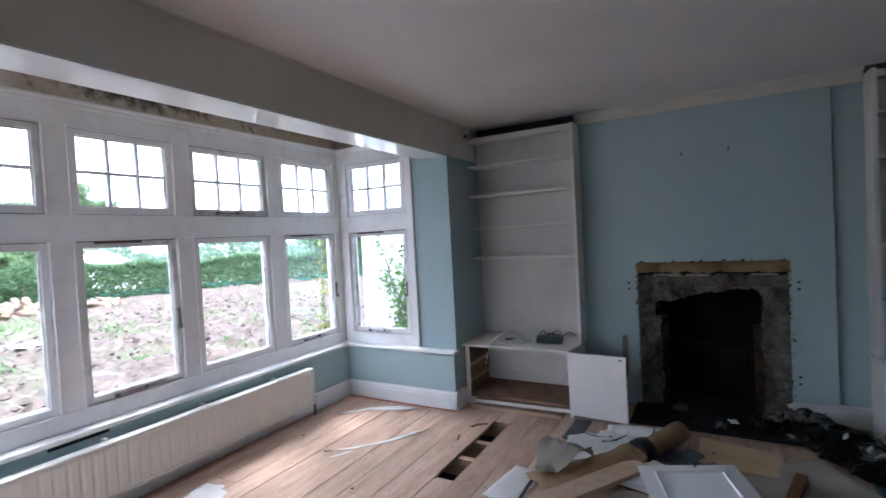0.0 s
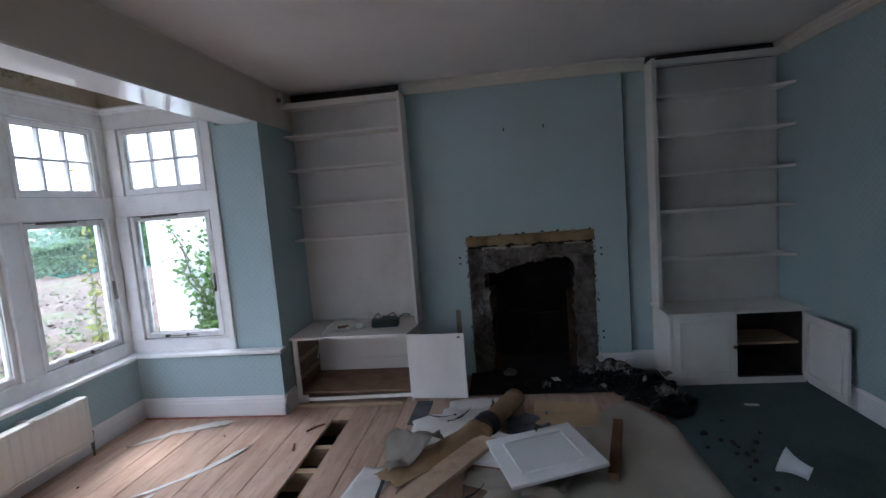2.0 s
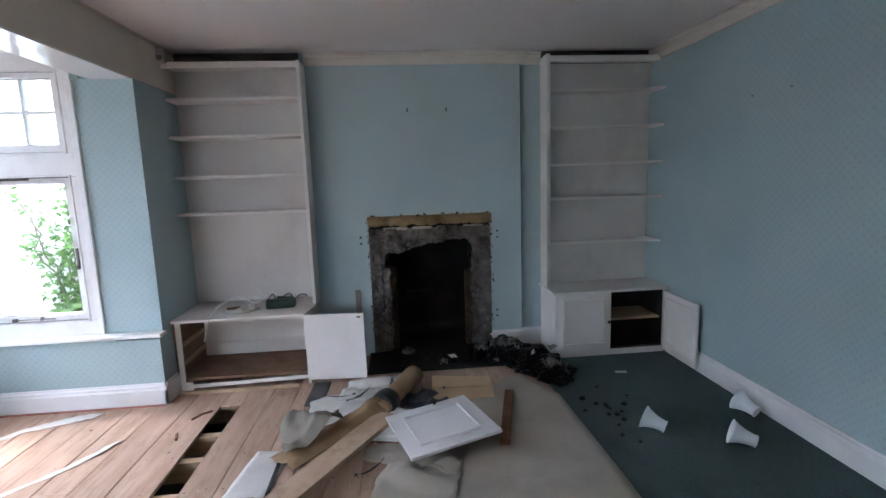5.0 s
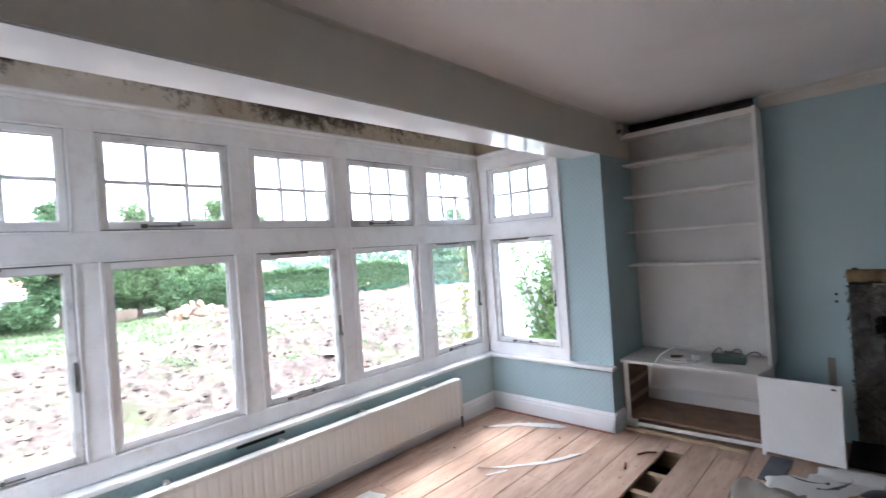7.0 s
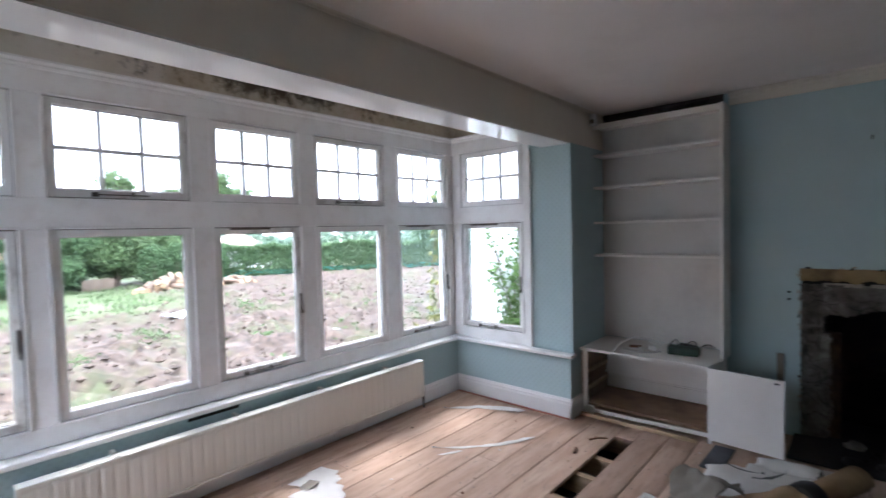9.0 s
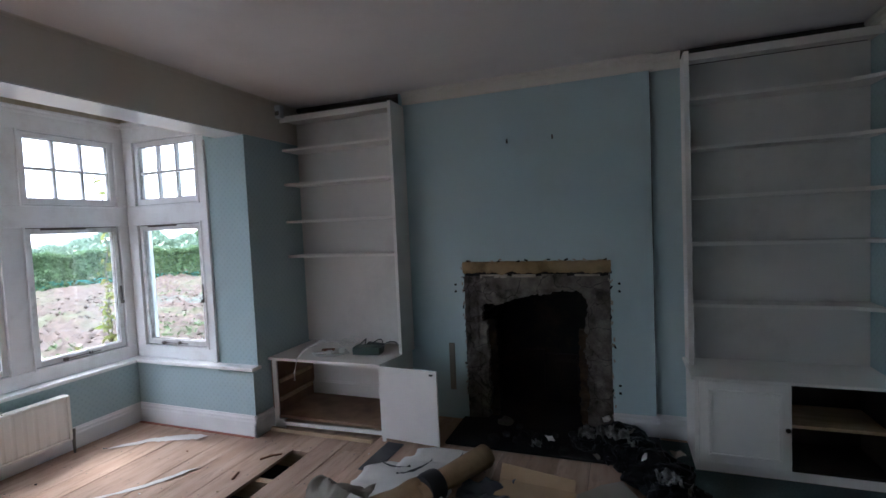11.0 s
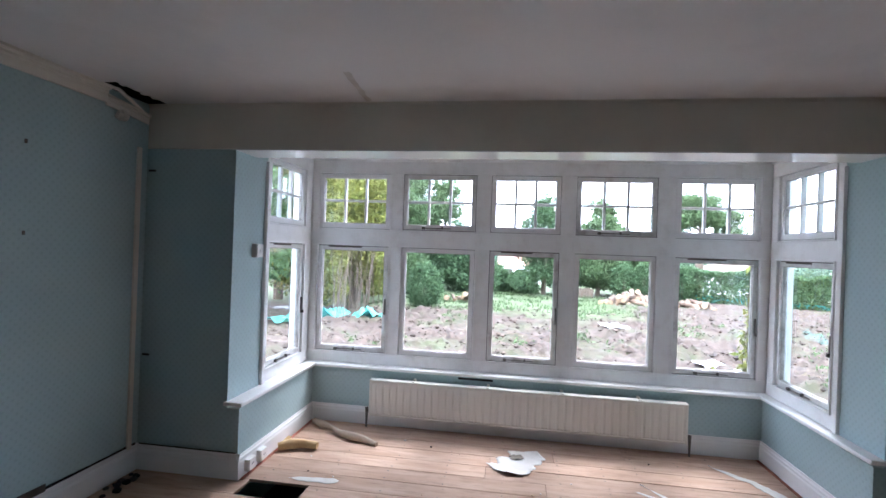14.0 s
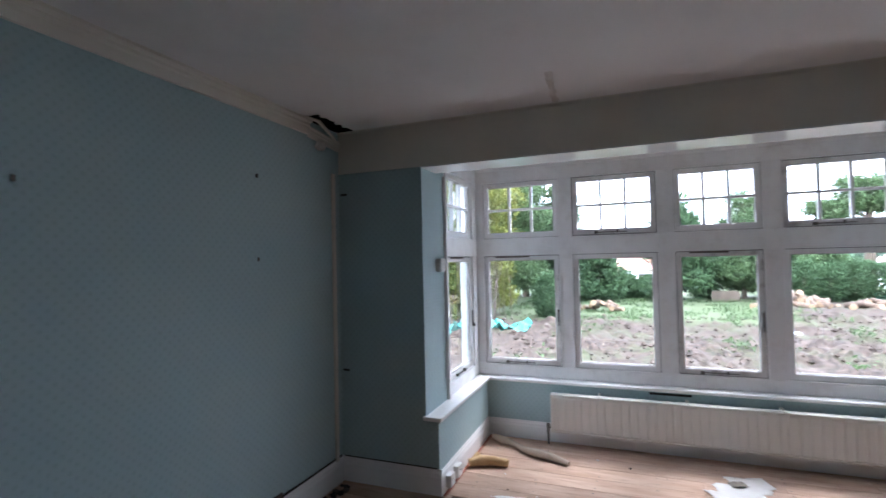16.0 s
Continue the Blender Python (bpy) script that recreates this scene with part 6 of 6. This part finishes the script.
sweep_profile(bm, [(a * 0.6, b * 0.7) for a, b in CORNICE], (-1.22, YS, H - 0.115), (-1.59, YS, H - 0.15), (0, 1, 0))
part("length", bm, CREAM, bc)
part("plaster_lump", lump(bmesh.new(), (-1.33, YS + 0.03, 2.50), 0.038, 4.0, 1.0, 3), CREAM, bc)
bm = bmesh.new()
tube(bm, [(-1.12, YS + 0.07, 2.652), (-1.22, YS + 0.10, 2.64), (-1.34, YS + 0.09, 2.60), (-1.5, YS + 0.06, 2.56)], [0.006, 0.013, 0.013, 0.008], 7)
part("lath", bm, CREAM, bc)
for k in range(4):
    x = -1.20 - 0.09 * k
    tagged(part("plaster_flake", lump(bmesh.new(), (x, YS + 0.15 + 0.012 * math.sin(k * 2), H + 0.004), 0.022, k * 2.0, 0.35, 2), CEILING), "torn flake of ceiling plaster at a hole", "plaster", "torn edge of the ceiling hole")

# brown water mark running over the ceiling to the beam
torn = bmesh.new()
rows = []
for k in range(25):
    t = k / 24
    x, y, w = -1.04 - 0.53 * t, 1.51 - 0.03 * t + 0.012 * noise.noise(Vector((t * 6, 0, 3))), 0.016 + 0.02 * abs(noise.noise(Vector((t * 7, 2, 3))))
    rows.append([(x, y - w, H - 0.0005), (x, y, H - 0.004), (x, y + w, H - 0.0005)])
loft(torn, rows, closed=False, caps=False)
structure("ceiling_mark", torn, WATER_MARK, "thin brown raised water mark across the ceiling", "stain")

# red-stained strip at the bay skirting's foot
structure("floor_edge", boxes((BW + 0.022, XP, BN - 0.046, BN - 0.0222, 0.0005, 0.007), (BW + 0.022, XP, BS + 0.0222, BS + 0.046, 0.0005, 0.007), bevel=0.002), RUST_EDGE, "red stained edge of the boards along the skirting", "trim")

# broken wood in the bay
wd = thing("broken_wood", (-2.18, 0.75, 0.0), "short splintered yellow piece of wood on the boards", "wood")
bm = bmesh.new()
tube(bm, [(-2.10, 0.655, 0.035), (-2.15, 0.74, 0.045), (-2.19, 0.83, 0.04), (-2.19, 0.95, 0.035)], [0.03, 0.042, 0.034, 0.03], 9)
part("billet", bm, WOOD_YELLOW, wd, soft=True)
bm = bmesh.new()
tube(bm, [(-2.13, 0.68, 0.05), (-2.20, 0.70, 0.07), (-2.24, 0.69, 0.05)], [0.02, 0.022, 0.012], 7)
part("splinter", bm, WOOD_YELLOW, wd, soft=True)
br = thing("branch", (-2.5, 1.05, 0.0), "long crooked weathered branch on the boards", "branch")
bm = bmesh.new()
tube(bm, [(-2.72, 0.69, 0.035), (-2.65, 0.80, 0.036), (-2.62, 0.92, 0.022), (-2.50, 1.02, 0.03), (-2.45, 1.16, 0.034), (-2.42, 1.27, 0.03), (-2.36, 1.40, 0.02)], [0.024, 0.036, 0.02, 0.028, 0.036, 0.03, 0.02], 10)
part("stem", bm, DRIFT, br, soft=True)
# crumbs on the boards
for k in range(60):
    x, y = rb.uniform(-2.6, 0.0), rb.uniform(0.9, 4.7)
    if -1.2 < x < -1.0 and 3.4 < y < 4.55 or (-1.66 < x < -1.4 and y < 1.2) or x < -1.6 and y > 4.4:
        continue
    s = rb.uniform(0.004, 0.012)
    tagged(part("debris", lump(bmesh.new(), (x, y, 0.002 + s * 0.5), s, k * 1.1, 0.6, 1), rb.choice((PAPER_WHITE, SOOT, TERRACOTTA, JOIST))), "small crumb of plaster or wood on the boards", "debris", "crumbs on the boards")
for x, y, a in ((-1.28, 4.36, 30), (-1.33, 4.12, -70), (-1.30, 4.30, 60)):
    tagged(part("splinter", boxes((0, 0.09, 0, 0.014, 0.001, 0.012), bevel=0.003, m=pose(x, y, 0, 0, 0, a)), TERRACOTTA), "dark splinter of wood on the boards", "splinter", "splinters by the lifted board")

tagged(part("wall_crack", boxes((BW - 0.002, BW + 0.003, 2.02, 2.34, 0.485, 0.505), bevel=0.001, m=Matrix.Translation((0, 0, 0))), VOID), "dark open gap under the window board", "crack")

# torn black edge above the south skirting, loose flap and sweepings in the corner
te = thing("torn_paper_edge", (-0.6, YS, 0.19), "black torn wallpaper edge along the skirting top", "wallpaper")
bm = bmesh.new()
rings = []
for k in range(90):
    x = -1.58 + 2.4 * k / 89
    w = 0.006 + 0.010 * abs(noise.noise(Vector((x * 9, 0, 2)))) + 0.012 * max(0.0, noise.noise(Vector((x * 2.5, 3, 2))))
    rings.append([(x, YS + 0.0005, 0.184), (x, YS + 0.007, 0.184), (x, YS + 0.005, 0.187 + w), (x, YS + 0.0005, 0.188 + w)])
loft(bm, rings)
part("edge", bm, VOID, te)
part("flap", boxes((-0.90, -0.72, YS + 0.006, YS + 0.014, 0.19, 0.235), bevel=0.003, m=Matrix.Rotation(radians(-0.8), 4, "Y")), DUST_AND_SHADE, te)
bm = bmesh.new()
loft(bm, [[(XP + 0.0005, y, 0.181), (XP + 0.006, y, 0.181), (XP + 0.005, y, 0.186 + 0.008 * abs(noise.noise(Vector((y * 12, 0, 4))))), (XP + 0.0005, y, 0.188)] for y in [YS + 0.02 + 0.76 * k / 40 for k in range(41)]])
part("edge", bm, VOID, te)
for k in range(14):
    x, y = -1.50 + abs(rb.gauss(0, 0.12)), YS + 0.05 + abs(rb.gauss(0, 0.06))
    tagged(part("sweepings", lump(bmesh.new(), (x, y, 0.012), rb.uniform(0.01, 0.028), k * 1.9, 0.6, 2), rb.choice((COAL, SOOT, DUST_AND_SHADE))), "dark clump of dust swept into the corner", "dust", "sweepings in the corner")

# ragged dark strip that paints in the shade where the chimney breast steps back
bm = bmesh.new()
loft(bm, [[(1.2855, 5.3285 - 0.002, z), (1.2855 + 0.003 + 0.003 * noise.noise(Vector((0, 0, z * 9))), 5.329 - 0.002, z), (1.2890, 5.345, z), (1.2855, 5.345, z)] for z in [0.18 + 2.37 * k / 60 for k in range(61)]])
structure("breast_step_shade", bm, DUST_AND_SHADE, "ragged dark strip painting in shade at the chimney breast's edge", "joint")

# ---------------------------------------------------------------- floorboards, last
floor = thing("floor", (0, 2.6, 0), "bare pine floorboards, dusty, with lifted boards", "floor", kind="structure")
rf = random.Random(3)
edges = [BW, -2.77, -2.58, -2.39, -2.20, -2.01, -1.82, -1.63, -1.42, -1.18, -1.04]
while edges[-1] < XE - 0.2:
    edges.append(edges[-1] + 0.19)
edges.append(XE)
JOISTS = [0.42, 0.78, 1.20, 1.62, 2.04, 2.46, 2.88, 3.22, 3.5, 3.84, 4.13, 4.55, 4.95]
nails = bmesh.new()
for x0, x1 in zip(edges, edges[1:]):
    a, b = x0 + 0.0022, x1 - 0.0022
    lo, hi = (BS, BN) if b < XP + 0.05 else (YS, YN - 0.005)
    y, cuts = lo, [lo]
    while y < hi - 2.4:
        y += rf.uniform(1.7, 3.6)
        if hi - y > 0.5:
            cuts.append(y)
    cuts.append(hi)
    gaps = []
    if abs(x0 + 1.18) < 0.01:
        gaps = [(3.47, 4.49)]
    if abs(x0 + 1.63) < 0.01:
        gaps = [(0.69, 1.13)]
    segs = []
    for c, d in zip(cuts, cuts[1:]):
        for g0, g1 in gaps:
            if c < g1 and d > g0:
                if g0 - c > 0.05:
                    segs.append((c, g0))
                if d - g1 > 0.05:
                    segs.append((g1, d))
                break
        else:
            segs.append((c, d))
    for c, d in segs:
        dz = rf.uniform(-0.0015, 0.0015)
        part("plank", boxes((a, b, c + 0.001, d - 0.001, -0.022 + dz, dz), bevel=0.002), BOARD, floor)
        for yj in JOISTS:
            if c < yj < d and b < 0.4 and b - a > 0.1:
                for u in (0.2, 0.8):
                    p = Vector((a + (b - a) * u + rf.gauss(0, 0.008), yj + rf.gauss(0, 0.008), 0))
                    r = rf.uniform(0.0035, 0.0065)
                    loft(nails, [[p + Vector((r * math.cos(k * math.pi / 3), r * math.sin(k * math.pi / 3), z)) for k in range(6)] for z in (dz - 0.003, dz + 0.0008)])
tagged(part("nail_heads", nails, IRON), "rusty nail heads along the floorboards", "nails", kind="stuff")
for y in (0.42, 1.3, 3.5, 3.84, 4.13, 4.55):
    part("joist", boxes((-2.8 if BS < y < BN else -1.55, 0.2, y - 0.024, y + 0.024, -0.15, -0.024)), JOIST, floor)
